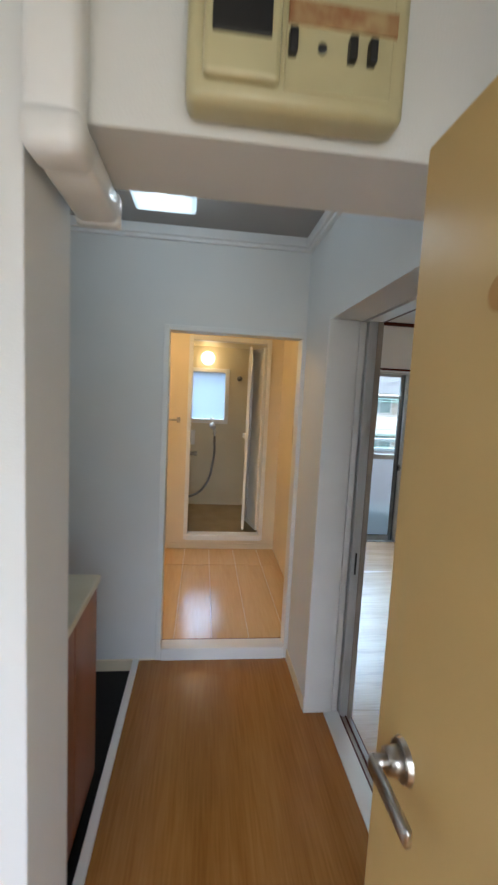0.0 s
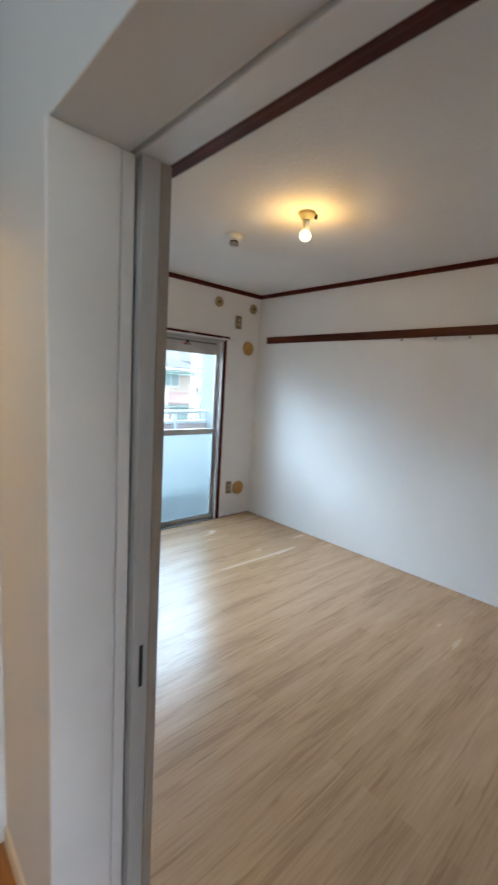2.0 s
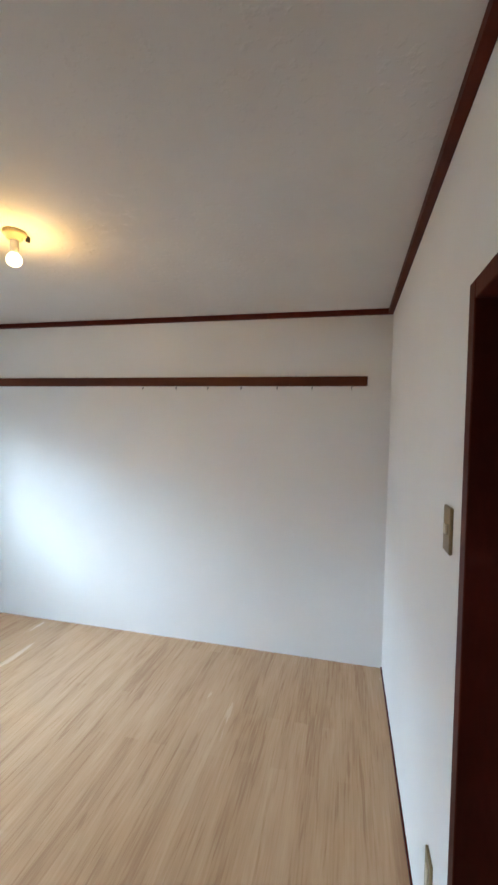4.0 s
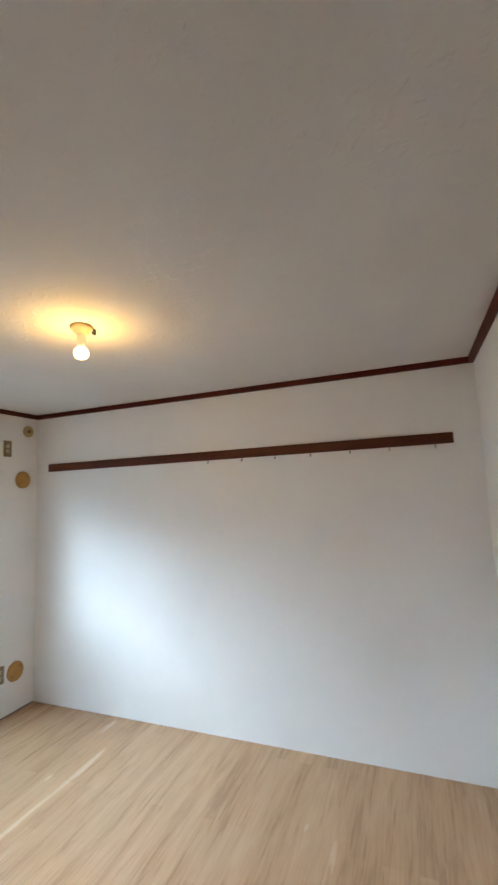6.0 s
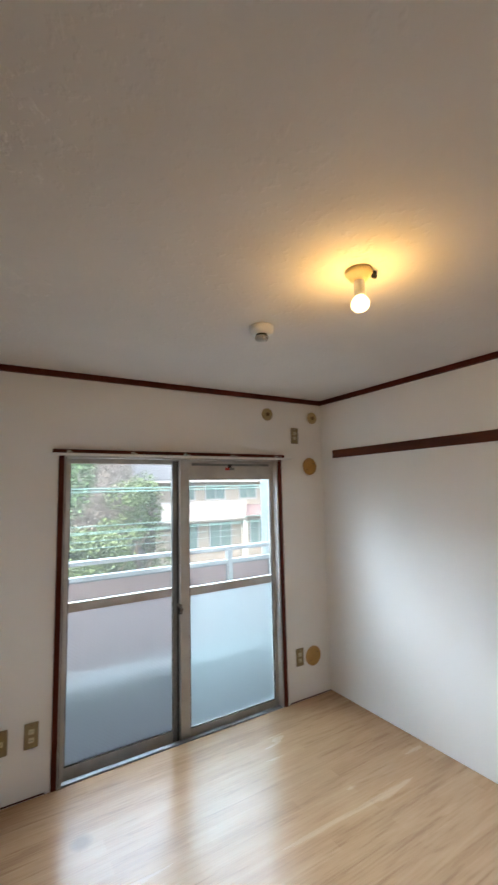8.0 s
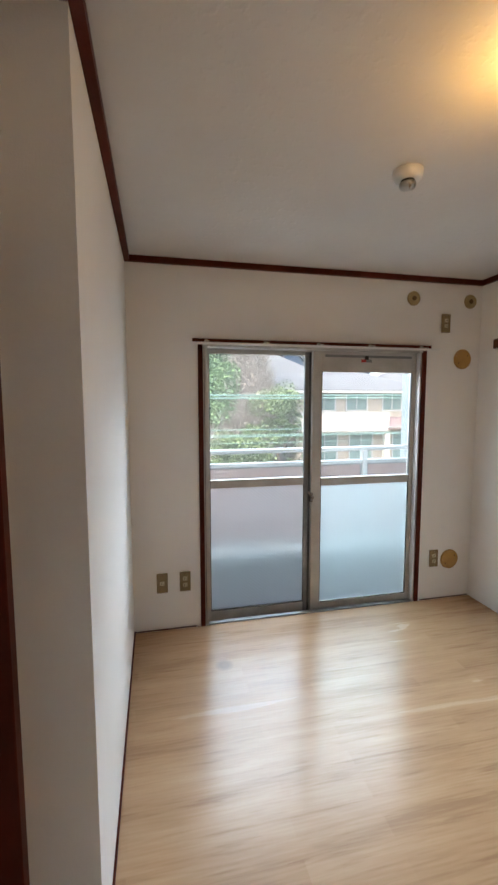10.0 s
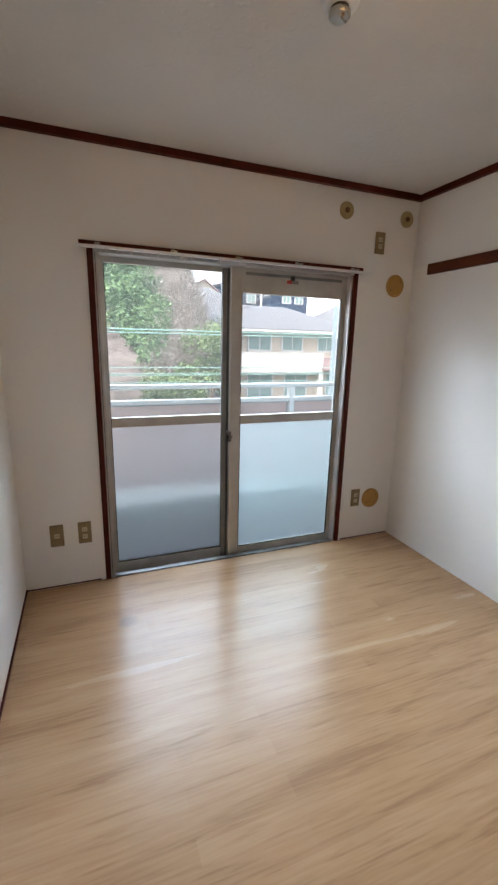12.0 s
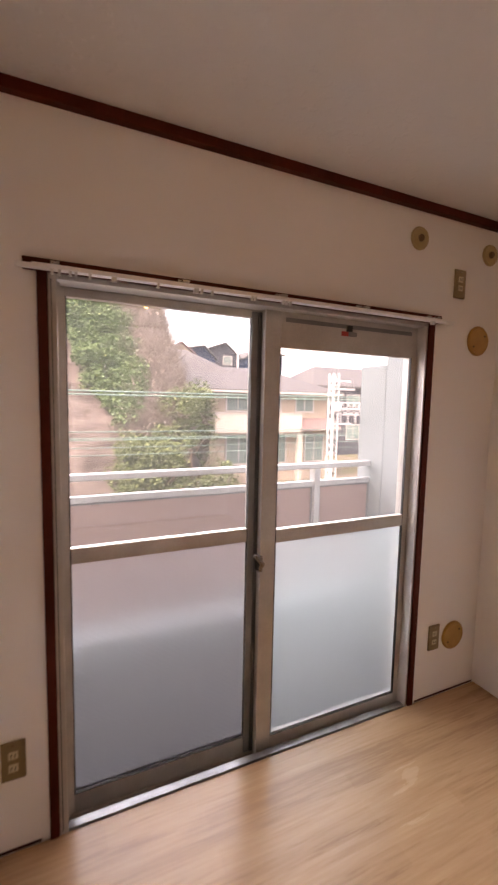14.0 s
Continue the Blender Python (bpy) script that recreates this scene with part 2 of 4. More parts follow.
RUST = material("rust_stained_strip", (0.30, 0.13, 0.05), (0.45, 0.33, 0.16), 30, 0.6, 0.3, 120)
BLACK = material("black_plastic", (0.012, 0.012, 0.013), (0.02, 0.02, 0.02), 9, 0.5)
PLATE = material("bronze_wall_plate", (0.27, 0.20, 0.10), (0.23, 0.165, 0.08), 9, 0.35, 0.05, 90)
PLATE_INSERT = material("ivory_socket_insert", (0.62, 0.55, 0.38), None, 9, 0.4)
AMBER = material("amber_vent_cap", (0.48, 0.27, 0.065), (0.42, 0.22, 0.05), 14, 0.4, 0.1, 60)
TAN_CAP = material("tan_hose_cap", (0.46, 0.35, 0.17), (0.40, 0.29, 0.13), 14, 0.4, 0.1, 60)
CAP_HOLE = material("cap_centre_brown", (0.16, 0.085, 0.03), None, 14, 0.5)
CABINET_BROWN = material("red_brown_cabinet", (0.23, 0.075, 0.035), (0.19, 0.06, 0.028), 3, 0.38, 0.08, 60, stretch=(1, 1, 0.2))
CABINET_TOP = material("ivory_laminate", (0.62, 0.58, 0.45), None, 6, 0.3)
GENKAN = material("black_entry_tile", (0.006, 0.006, 0.006), (0.01, 0.009, 0.009), 6, 0.5, 0.3, 90, spec=0.2)
LAMP_SHADE = glow("milk_glass_lit_cool", (0.70, 0.90, 1.0), SHADE_GLOW)
BULB_GLOW = glow("lit_warm_bulb", (1.0, 0.72, 0.32), BULB_EMIT)
GLOBE_GLOW = glow("lit_warm_globe", (1.0, 0.80, 0.50), GLOBE_EMIT)
# the small milky share puts a pale haze over the view outside
CLEAR = glass("clear_pane", 0.0, (0.95, 1.0, 0.985), 0.016)
WIRED = glass("frosted_wired_pane", 0.36, (0.83, 0.89, 0.90), 0.045, True)
FROSTED = glass("frosted_pane", 0.36, (0.80, 0.93, 0.93), 0.12)
BATH_PANE = glass("frosted_bath_pane", 0.5, (0.45, 0.52, 0.60), 0.2)
DOOR_PANE = material("obscure_plastic_panel", (0.80, 0.79, 0.75), (0.77, 0.76, 0.72), 4, 0.35, 0.2, 220)
PINK = material("pink_balcony_panel", (0.4, 0.27, 0.245), (0.36, 0.24, 0.22), 3, 0.6, 0.1, 60)
RAIL_ALU = material("pale_rail_aluminium", (0.52, 0.53, 0.53), (0.46, 0.47, 0.47), 9, 0.4, 0.05, 90, metal=0.3)
CONCRETE = material("painted_concrete", (0.21, 0.245, 0.25), (0.18, 0.21, 0.215), 2.5, 0.8, 0.3, 70)
BALCONY_FLOOR = material("grey_balcony_coating", (0.06, 0.07, 0.075), (0.045, 0.052, 0.056), 3, 0.6, 0.2, 60)
GROUND = material("gravel_and_dry_grass", (0.15, 0.13, 0.10), (0.09, 0.095, 0.05), 0.6, 0.9, 0.5, 6, spec=0.12)
ROCK = material("weathered_rock_face", (0.19, 0.165, 0.152), (0.075, 0.064, 0.058), 1.3, 0.9, 1.0, 4.5, stretch=(0.7, 0.7, 2.6), spot=0.75, spec=0.12)
STUCCO = material("cream_stucco", (0.31, 0.265, 0.215), (0.28, 0.235, 0.19), 0.8, 0.8, 0.2, 20, spec=0.12)
STUCCO_WHITE = material("pale_balcony_stucco", (0.38, 0.355, 0.32), (0.35, 0.325, 0.29), 0.8, 0.8, 0.2, 20, spec=0.12)
ROOF_TILE = material("grey_slate_roof", (0.088, 0.09, 0.092), (0.074, 0.075, 0.078), 1.2, 0.6, 0.3, 12, spec=0.12)
ROOF_PINK = material("dusty_red_roof", (0.18, 0.125, 0.12), (0.16, 0.11, 0.105), 1.2, 0.6, 0.3, 12, spec=0.12)
NAVY = material("navy_siding", (0.016, 0.03, 0.058), (0.013, 0.024, 0.046), 1.2, 0.6, 0.2, 20, spec=0.12)
DARK_SIDING = material("charcoal_siding", (0.045, 0.05, 0.06), (0.035, 0.04, 0.05), 1.2, 0.6, 0.2, 20, spec=0.12)
HOUSE_GLASS = material("curtained_house_glass", (0.14, 0.2, 0.19), (0.1, 0.15, 0.145), 1.5, 0.12, 0.0, 20)
HOUSE_FRAME = material("pale_house_trim", (0.36, 0.35, 0.33), None, 3, 0.5)
LATTICE = material("galvanised_lattice", (0.45, 0.46, 0.47), (0.40, 0.41, 0.42), 4, 0.5, 0.1, 30)
WIRE = material("green_sheathed_cable", (0.12, 0.22, 0.20), None, 4, 0.5)
LEAF_A = material("bright_ivy_leaves", (0.105, 0.175, 0.075), (0.06, 0.105, 0.05), 1.1, 0.7, spec=0.12)
LEAF_B = material("olive_tree_leaves", (0.105, 0.145, 0.062), (0.08, 0.11, 0.05), 1.6, 0.75, spec=0.12)
DRY = material("dry_brush", (0.25, 0.215, 0.185), (0.18, 0.152, 0.128), 2, 0.8, spec=0.12)
DRY_PALE = material("pale_dry_stems", (0.36, 0.315, 0.285), (0.26, 0.225, 0.20), 2, 0.8, spec=0.12)
DRY_DARK = material("dark_dry_stems", (0.09, 0.075, 0.05), (0.06, 0.055, 0.035), 2, 0.8, spec=0.12)
BARK = material("grey_bark", (0.14, 0.11, 0.085), (0.09, 0.07, 0.05), 5, 0.9, 0.6, 30, spec=0.12)
RED, BLUE_SHEET, GREEN_SHEET = material("red_sticker", (0.5, 0.05, 0.04)), material("blue_sheet", (0.03, 0.16, 0.5)), material("green_net", (0.06, 0.33, 0.16))


# ---- building helpers ----
def box(bm, x0, x1, y0, y1, z0, z1, bevel=0.0, segments=2):
    made = bmesh.ops.create_cube(bm, size=1)["verts"]
    for v in made:
        v.co = Vector(((x0 + x1) / 2 + v.co.x * (x1 - x0), (y0 + y1) / 2 + v.co.y * (y1 - y0), (z0 + z1) / 2 + v.co.z * (z1 - z0)))
    if bevel:
        edges = list({e for v in made for e in v.link_edges})
        bmesh.ops.bevel(bm, geom=edges, offset=bevel, segments=segments, affect="EDGES", profile=0.5)
    return made


def rod(bm, a, b, r, sides=10, r2=None):
    a, b = Vector(a), Vector(b)
    made = bmesh.ops.create_cone(bm, cap_ends=True, segments=sides, radius1=r, radius2=r if r2 is None else r2, depth=(b - a).length)["verts"]
    m = Matrix.Translation((a + b) / 2) @ (b - a).to_track_quat("Z", "Y").to_matrix().to_4x4()
    bmesh.ops.transform(bm, matrix=m, verts=made)
    return made


def lathe(bm, profile, centre, axis="z", sides=28):
    """A turned shape: profile rows of (radius, height) along the axis from centre."""
    rings = []
    for r, h in profile:
        ring = []
        for i in range(sides):
            a = 2 * math.pi * i / sides
            p = (r * math.cos(a), r * math.sin(a), h)
            if axis == "y":
                p = (p[0], h, p[1])
            ring.append(bm.verts.new(Vector(centre) + Vector(p)))
        rings.append(ring)
    for lo, hi in zip(rings, rings[1:]):
        for i in range(sides):
            bm.faces.new((lo[i], lo[(i + 1) % sides], hi[(i + 1) % sides], hi[i]))
    bm.faces.new(rings[0][::-1])
    bm.faces.new(rings[-1])
    bmesh.ops.recalc_face_normals(bm, faces=bm.faces)


def link(name, bm, mat, smooth=False):
    me = bpy.data.meshes.new(name)
    bm.to_mesh(me)
    bm.free()
    me.materials.append(mat)
    if smooth:
        for p in me.polygons:
            p.use_smooth = True
    return new(name, me)


def part(name, bm, mat, parent, label="", smooth=False):
    """A mesh, given in the world's metres, as a part of a thing."""
    base = parent
    while base.parent:
        base = base.parent
    bmesh.ops.translate(bm, verts=bm.verts, vec=-base.location)
    ob = link(name, bm, mat, smooth)
    ob.parent = parent
    return tagged(ob, label)


def thing(name, place, label, category, group="", kind=""):
    ob = new(name)
    ob.location, ob.empty_display_size = place, 0.05
    return tagged(ob, label, category, group, kind)


def solid(name, mat, boxes, label="", category="", kind="structure", bevel=0.0):
    bm = bmesh.new()
    for b in boxes:
        box(bm, *b, bevel=bevel)
    return tagged(link(name, bm, mat), label, category, "", kind)


def boxed(name, mat, parent, boxes, bevel=0.002, label="", smooth=False):
    bm = bmesh.new()
    for b in boxes:
        box(bm, *b, bevel=bevel)
    return part(name, bm, mat, parent, label, smooth)


# ---- setting: the room ----
solid("floor_room", ROOM_FLOOR, [(0.70, 3.41, 0.94, 4.465, -0.12, 0.0), (0.608, 0.70, 1.05, 2.735, -0.12, 0.0)], "pale wood-print vinyl floor of the empty room", "floor")
solid("ceiling_room", CEILING, [(0.57, 3.41, 1.0, 4.473, 2.398, 2.50)], "off-white embossed paper ceiling of the room", "ceiling")
solid("wall_east", WALLPAPER, [(3.41, 3.55, 0.86, 4.62, -0.12, 2.43)], "white papered long wall with the brown rail", "wall")
solid("wall_north", WALLPAPER, [(0.870, 1.335, 4.473, 4.62, -0.12, 2.43), (2.932, 3.41, 4.473, 4.62, -0.12, 2.43), (1.335, 2.932, 4.473, 4.62, 1.895, 2.43), (1.335, 2.932, 4.473, 4.62, -0.12, -0.078)],
      "white papered wall round the balcony window", "wall")
solid("wall_west_pillar", WALLPAPER, [(0.70, 0.870, 2.78, 4.62, -0.12, 2.43)], "white papered wall that stands forward beside the window", "wall")
solid("wall_south", WALLPAPER, [(1.50, 3.41, 0.86, 1.0, -0.12, 2.43), (0.70, 1.50, 0.86, 1.0, 1.88, 2.43), (0.62, 0.70, 0.86, 1.0, -0.12, 2.43)], "white papered wall with a brown-framed doorway", "wall")
solid("wall_closet", WALLPAPER, [(0.62, 1.7, 0.10, 0.16, -0.12, 2.43), (1.62, 1.7, 0.16, 0.86, -0.12, 2.43)], "white papered wall behind the brown-framed doorway", "wall")
solid("floor_closet", ROOM_FLOOR, [(0.62, 1.62, 0.16, 0.94, -0.12, -0.006)], "pale wood-print vinyl floor behind the doorway", "floor")
solid("ceiling_closet", CEILING, [(0.62, 1.62, 0.16, 0.88, 2.43, 2.5)], "off-white ceiling behind the doorway", "ceiling")
solid("wall_room_hall", WALLPAPER, [(0.57, 0.70, 1.078, 2.78, 1.895, 2.43), (0.57, 0.70, 2.735, 2.78, -0.12, 1.895), (0.62, 0.70, 1.0, 1.05, -0.12, 1.895), (0.57, 0.70, 1.0, 1.078, 1.895, 2.43)],
      "white papered wall above the sliding doors", "wall")

# dark brown cornice round the ceiling
for name, b in (("trim_north", (0.870, 3.41, 4.441, 4.473, 2.363, 2.398)), ("trim_east", (3.378, 3.41, 1.0, 4.441, 2.363, 2.398)),
                ("trim_south", (0.70, 3.378, 1.0, 1.032, 2.363, 2.398)), ("trim_west_pillar", (0.870, 0.902, 2.748, 4.441, 2.363, 2.398)),
                ("trim_pillar_end", (0.732, 0.870, 2.748, 2.78, 2.363, 2.398)), ("trim_west", (0.70, 0.732, 1.032, 2.78, 2.363, 2.398))):
    solid(name, BROWN, [b], "dark brown wooden cornice strip under the ceiling", "trim", bevel=0.003)
# thin dark strip at the foot of the walls
for name, b in (("baseboard_pillar", (0.870, 0.878, 2.775, 4.47, 0.0, 0.012)), ("baseboard_south", (1.50, 3.405, 1.0, 1.008, 0.0, 0.012)),
                ("baseboard_north_left", (0.878, 1.28, 4.468, 4.473, 0.0, 0.006)), ("baseboard_north_right", (2.985, 3.405, 4.468, 4.473, 0.0, 0.006))):
    solid(name, BROWN, [b], "thin dark brown strip along the floor edge", "baseboard")

# ---- setting: the sliding doorway between hall and room ----
solid("wall_hall_east", HALL_PAPER, [(0.43, 0.571, 1.864, 2.28, -0.12, 2.43), (0.43, 0.57, 1.078, 1.864, 1.872, 2.43), (0.43, 0.62, 1.03, 1.078, -0.12, 2.43)], "pale papered hall wall beside the sliding doors", "wall")
solid("trim_slider_hall", WHITE_PAINT, [(0.420, 0.43, 1.054, 1.078, 0.09, 1.905)], "white painted casing of the sliding doorway", "trim", bevel=0.002)
solid("threshold_slider", WHITE_PAINT, [(0.52, 0.592, 1.078, 1.864, 0.0, 0.092)], "scuffed white painted threshold of the sliding doorway", "threshold", bevel=0.004)
solid("threshold_board", STILE_WOOD, [(0.592, 0.646, 1.078, 1.832, -0.1, 0.082)], "worn beige wooden sill of the sliding doorway", "threshold", bevel=0.003)
solid("threshold_track", BROWN, [(0.5935, 0.600, 1.078, 1.832, 0.08, 0.087), (0.618, 0.625, 1.078, 1.832, 0.08, 0.087), (0.646, 0.652, 1.078, 1.832, -0.1, 0.078), (0.592, 0.608, 1.838, 2.735, -0.1, 0.005)], "dark brown wooden sliding tracks", "threshold", bevel=0.001)
solid("trim_slider_top", WHITE_PAINT, [(0.575, 0.585, 1.078, 2.735, 1.880, 1.895), (0.587, 0.653, 1.078, 2.735, 1.872, 1.895)], "white painted grooved head of the sliding doorway", "trim", bevel=0.002)
solid("trim_slider_head", BROWN, [(0.657, 0.672, 1.05, 2.735, 1.876, 1.893), (0.672, 0.711, 1.05, 2.735, 1.8925, 1.915)], "dark brown wooden head rail of the sliding doors", "trim", bevel=0.003)
solid("trim_slider_post_north", BROWN, [(0.66, 0.715, 2.695, 2.735, 0.006, 1.872)], "dark brown wooden post of the sliding doorway", "trim", bevel=0.003)
solid("trim_slider_post_south", BROWN, [(0.66, 0.715, 1.05, 1.078, 0.006, 1.872)], "dark brown wooden post of the sliding doorway", "trim", bevel=0.003)


def sliding_door(x0, x1, y0, y1, edge, label, edge_label, pull=True):
    d = thing("sliding_door", ((x0 + x1) / 2, (y0 + y1) / 2, 0.006), label, "door", "sliding doors")
    boxed("door_panel", WHITE_PAINT, d, [(x0 + 0.003, x1 - 0.003, y0 + 0.03, y1 - 0.03, 0.03, 1.85)])
    boxed("stile", edge, d, [(x0, x1, y0, y0 + 0.03, 0.002, 1.871)], label=edge_label)
    boxed("stile", WHITE_PAINT, d, [(x0, x1, y1 - 0.03, y1, 0.002, 1.871)])
    if pull:
        boxed("finger_pull", BLACK, d, [(x0 + 0.016, x0 + 0.025, y0 - 0.002, y0 + 0.012, 0.765, 0.865)], 0.001, "black recessed finger pull")
    return d


sliding_door(0.592, 0.630, 1.835, 2.70, STILE_GREY, "white painted sliding door pushed open beside the hall", "worn grey-white painted edge")
sliding_door(0.632, 0.656, 1.837, 2.69, STILE_WOOD, "thin white sliding door closed behind its twin", "bare beige wooden edge", False)

# ---- setting: hall, entry and the space behind ----
solid("floor_hall", HALL_FLOOR, [(-0.38, 0.52, -1.5, 2.28, -0.12, 0.09)], "orange-brown wood-print vinyl floor of the hall", "floor")
solid("floor_back", HALL_FLOOR, [(-1.3, -0.40, -1.5, 1.05, -0.12, 0.086), (0.52, 1.6, -1.5, 0.10, -0.12, 0.086)], "orange-brown vinyl floor of the space behind", "floor")
solid("floor_entry", GENKAN, [(-1.3, -0.41, 1.05, 2.28, -0.12, 0.03)], "black floor of the lowered entry", "floor")
solid("trim_entry_edge", WHITE_PAINT, [(-0.413, -0.38, 1.05, 2.27, -0.12, 0.098)], "white painted edge strip of the raised hall floor", "trim", bevel=0.004)
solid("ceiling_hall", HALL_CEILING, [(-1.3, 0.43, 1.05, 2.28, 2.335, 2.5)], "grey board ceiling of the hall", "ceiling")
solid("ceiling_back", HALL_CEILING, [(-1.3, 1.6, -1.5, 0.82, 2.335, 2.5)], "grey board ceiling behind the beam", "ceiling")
solid("wall_beam", HALL_PAPER, [(-1.3, -0.378, 0.82, 1.05, -0.12, 2.5), (-0.378, 0.43, 0.82, 1.03, 1.935, 2.5), (0.43, 0.62, 0.82, 1.03, -0.12, 2.5)], "white papered wall and low beam across the hall", "wall")
solid("wall_hall_west", HALL_PAPER, [(-1.42, -1.3, -1.5, 2.36, -0.12, 2.5)], "pale papered wall of the entry", "wall")
# unseen wall; its opening is made up to let sky light in
solid("wall_back", HALL_PAPER, [(-1.42, -1.0, -1.62, -1.5, -0.12, 2.5), (1.2, 1.72, -1.62, -1.5, -0.12, 2.5), (-1.0, 1.2, -1.62, -1.5, -0.12, 0.5), (-1.0, 1.2, -1.62, -1.5, 2.2, 2.5)], "pale papered wall at the far end behind the hall", "wall")
solid("wall_back_east", HALL_PAPER, [(1.6, 1.72, -1.5, 0.1, -0.12, 2.5), (0.31, 0.36, -0.02, 0.06, -0.12, 2.5), (1.06, 1.62, -0.02, 0.06, -0.12, 2.5), (0.36, 1.06, -0.02, 0.06, 1.95, 2.5), (0.56, 0.62, 0.06, 0.86, -0.12, 2.5)], "pale papered wall of the small room beside the hall", "wall")
solid("wall_washroom", HALL_PAPER, [(-1.42, -0.272, 2.28, 2.36, -0.12, 2.5), (0.412, 0.57, 2.28, 2.36, -0.12, 2.5), (-0.272, 0.412, 2.28, 2.36, 1.848, 2.5)], "pale papered wall round the washroom doorway", "wall")
solid("trim_washroom_door", WHITE_PAINT, [(-0.297, -0.268, 2.266, 2.364, 0.09, 1.872), (0.408, 0.434, 2.266, 2.364, 0.09, 1.872), (-0.268, 0.408, 2.266, 2.364, 1.844, 1.872)], "white painted casing of the washroom doorway", "trim", bevel=0.003)
solid("threshold_washroom", WHITE_PAINT, [(-0.268, 0.408, 2.262, 2.352, 0.0, 0.158)], "scuffed white painted raised sill of the washroom", "threshold", bevel=0.005)
solid("threshold_washroom_strip", BROWN, [(-0.268, 0.408, 2.352, 2.358, 0.0, 0.156)], "dark brown strip behind the washroom sill", "threshold")
solid("cornice_hall_north", WHITE_PAINT, [(-1.3, 0.43, 2.242, 2.28, 2.29, 2.335), (-1.3, 0.43, 2.258, 2.28, 2.272, 2.29)], "pale grooved cornice of the hall", "trim", bevel=0.003)
solid("cornice_hall_east", WHITE_PAINT, [(0.395, 0.43, 1.05, 2.242, 2.29, 2.335), (0.41, 0.43, 1.05, 2.258, 2.272, 2.29)], "pale grooved cornice of the hall", "trim", bevel=0.003)
solid("baseboard_hall_east", CREAM, [(0.422, 0.43, 1.872, 2.262, 0.09, 0.145)], "narrow cream skirting of the hall wall", "baseboard", bevel=0.002)
solid("baseboard_entry", CREAM, [(-1.3, -0.30, 2.268, 2.28, 0.03, 0.092)], "narrow cream skirting of the entry wall", "baseboard", bevel=0.002)
solid("trim_slider_jamb", WHITE_PAINT, [(0.424, 0.556, 1.850, 1.864, 0.09, 1.872), (0.559, 0.586, 1.853, 1.864, 0.09, 1.872)], "white painted jamb of the sliding doorway", "trim", bevel=0.003)

# ---- setting: washroom and shower room ----
solid("floor_washroom", JOINT, [(-1.3, 0.60, 2.34, 3.81, -0.12, 0.146)], "washroom floor of orange-tan boards with pale joints", "floor")
solid("ceiling_washroom", CREAM, [(-1.42, 0.60, 2.36, 3.87, 2.30, 2.42)], "cream ceiling of the washroom", "ceiling")
solid("wall_washroom_east", CREAM, [(0.54, 0.583, 2.36, 2.735, -0.12, 2.5), (0.60, 0.697, 2.783, 5.2, -0.12, 2.5)], "cream papered wall of the washroom", "wall")
solid("wall_washroom_west", CREAM, [(-1.42, -1.3, 2.36, 3.87, -0.12, 2.5)], "cream papered wall of the washroom", "wall")
solid("wall_shower_front", CREAM, [(-1.42, -0.20, 3.81, 3.87, -0.12, 2.5), (0.47, 0.60, 3.81, 3.87, -0.12, 2.5), (-0.20, 0.47, 3.81, 3.87, 2.02, 2.5), (-0.20, 0.47, 3.81, 3.87, -0.12, 0.235)], "cream papered wall round the shower door", "wall")
solid("floor_shower", SHOWER_FLOOR, [(-0.9, 0.60, 3.87, 5.0, 0.0, 0.25)], "tan plastic shower floor", "floor")
solid("ceiling_shower", SHOWER_WALL, [(-0.9, 0.60, 3.87, 5.12, 2.09, 2.2)], "pale plastic ceiling of the shower room", "ceiling")
solid("wall_shower_back", SHOWER_WALL, [(-0.9, -0.24, 5.0, 5.12, 0.0, 2.2), (0.18, 0.60, 5.0, 5.12, 0.0, 2.2), (-0.24, 0.18, 5.0, 5.12, 0.0, 1.236), (-0.24, 0.18, 5.0, 5.12, 1.824, 2.2)], "beige panelled shower wall with a small window", "wall")
solid("wall_shower_west", SHOWER_WALL, [(-1.0, -0.9, 3.87, 5.12, 0.0, 2.2)], "beige panelled shower wall", "wall")
solid("baseboard_washroom", CREAM, [(-1.3, 0.60, 3.798, 3.81, 0.15, 0.20)], "cream skirting under the shower door", "baseboard", bevel=0.002)

shower = thing("shower_door", (0.135, 3.84, 0.235), "white-framed folding shower door, folded open inward", "door", kind="structure")
boxed("door_frame", WHITE_PAINT, shower, [(-0.225, -0.19, 3.79, 3.88, 0.235, 2.04), (0.452, 0.49, 3.79, 3.88, 0.235, 2.04), (-0.19, 0.452, 3.79, 3.88, 2.0, 2.04)], 0.004)
boxed("sill", WHITE_PAINT, shower, [(-0.21, 0.475, 3.77, 3.88, 0.235, 0.285)], 0.006)


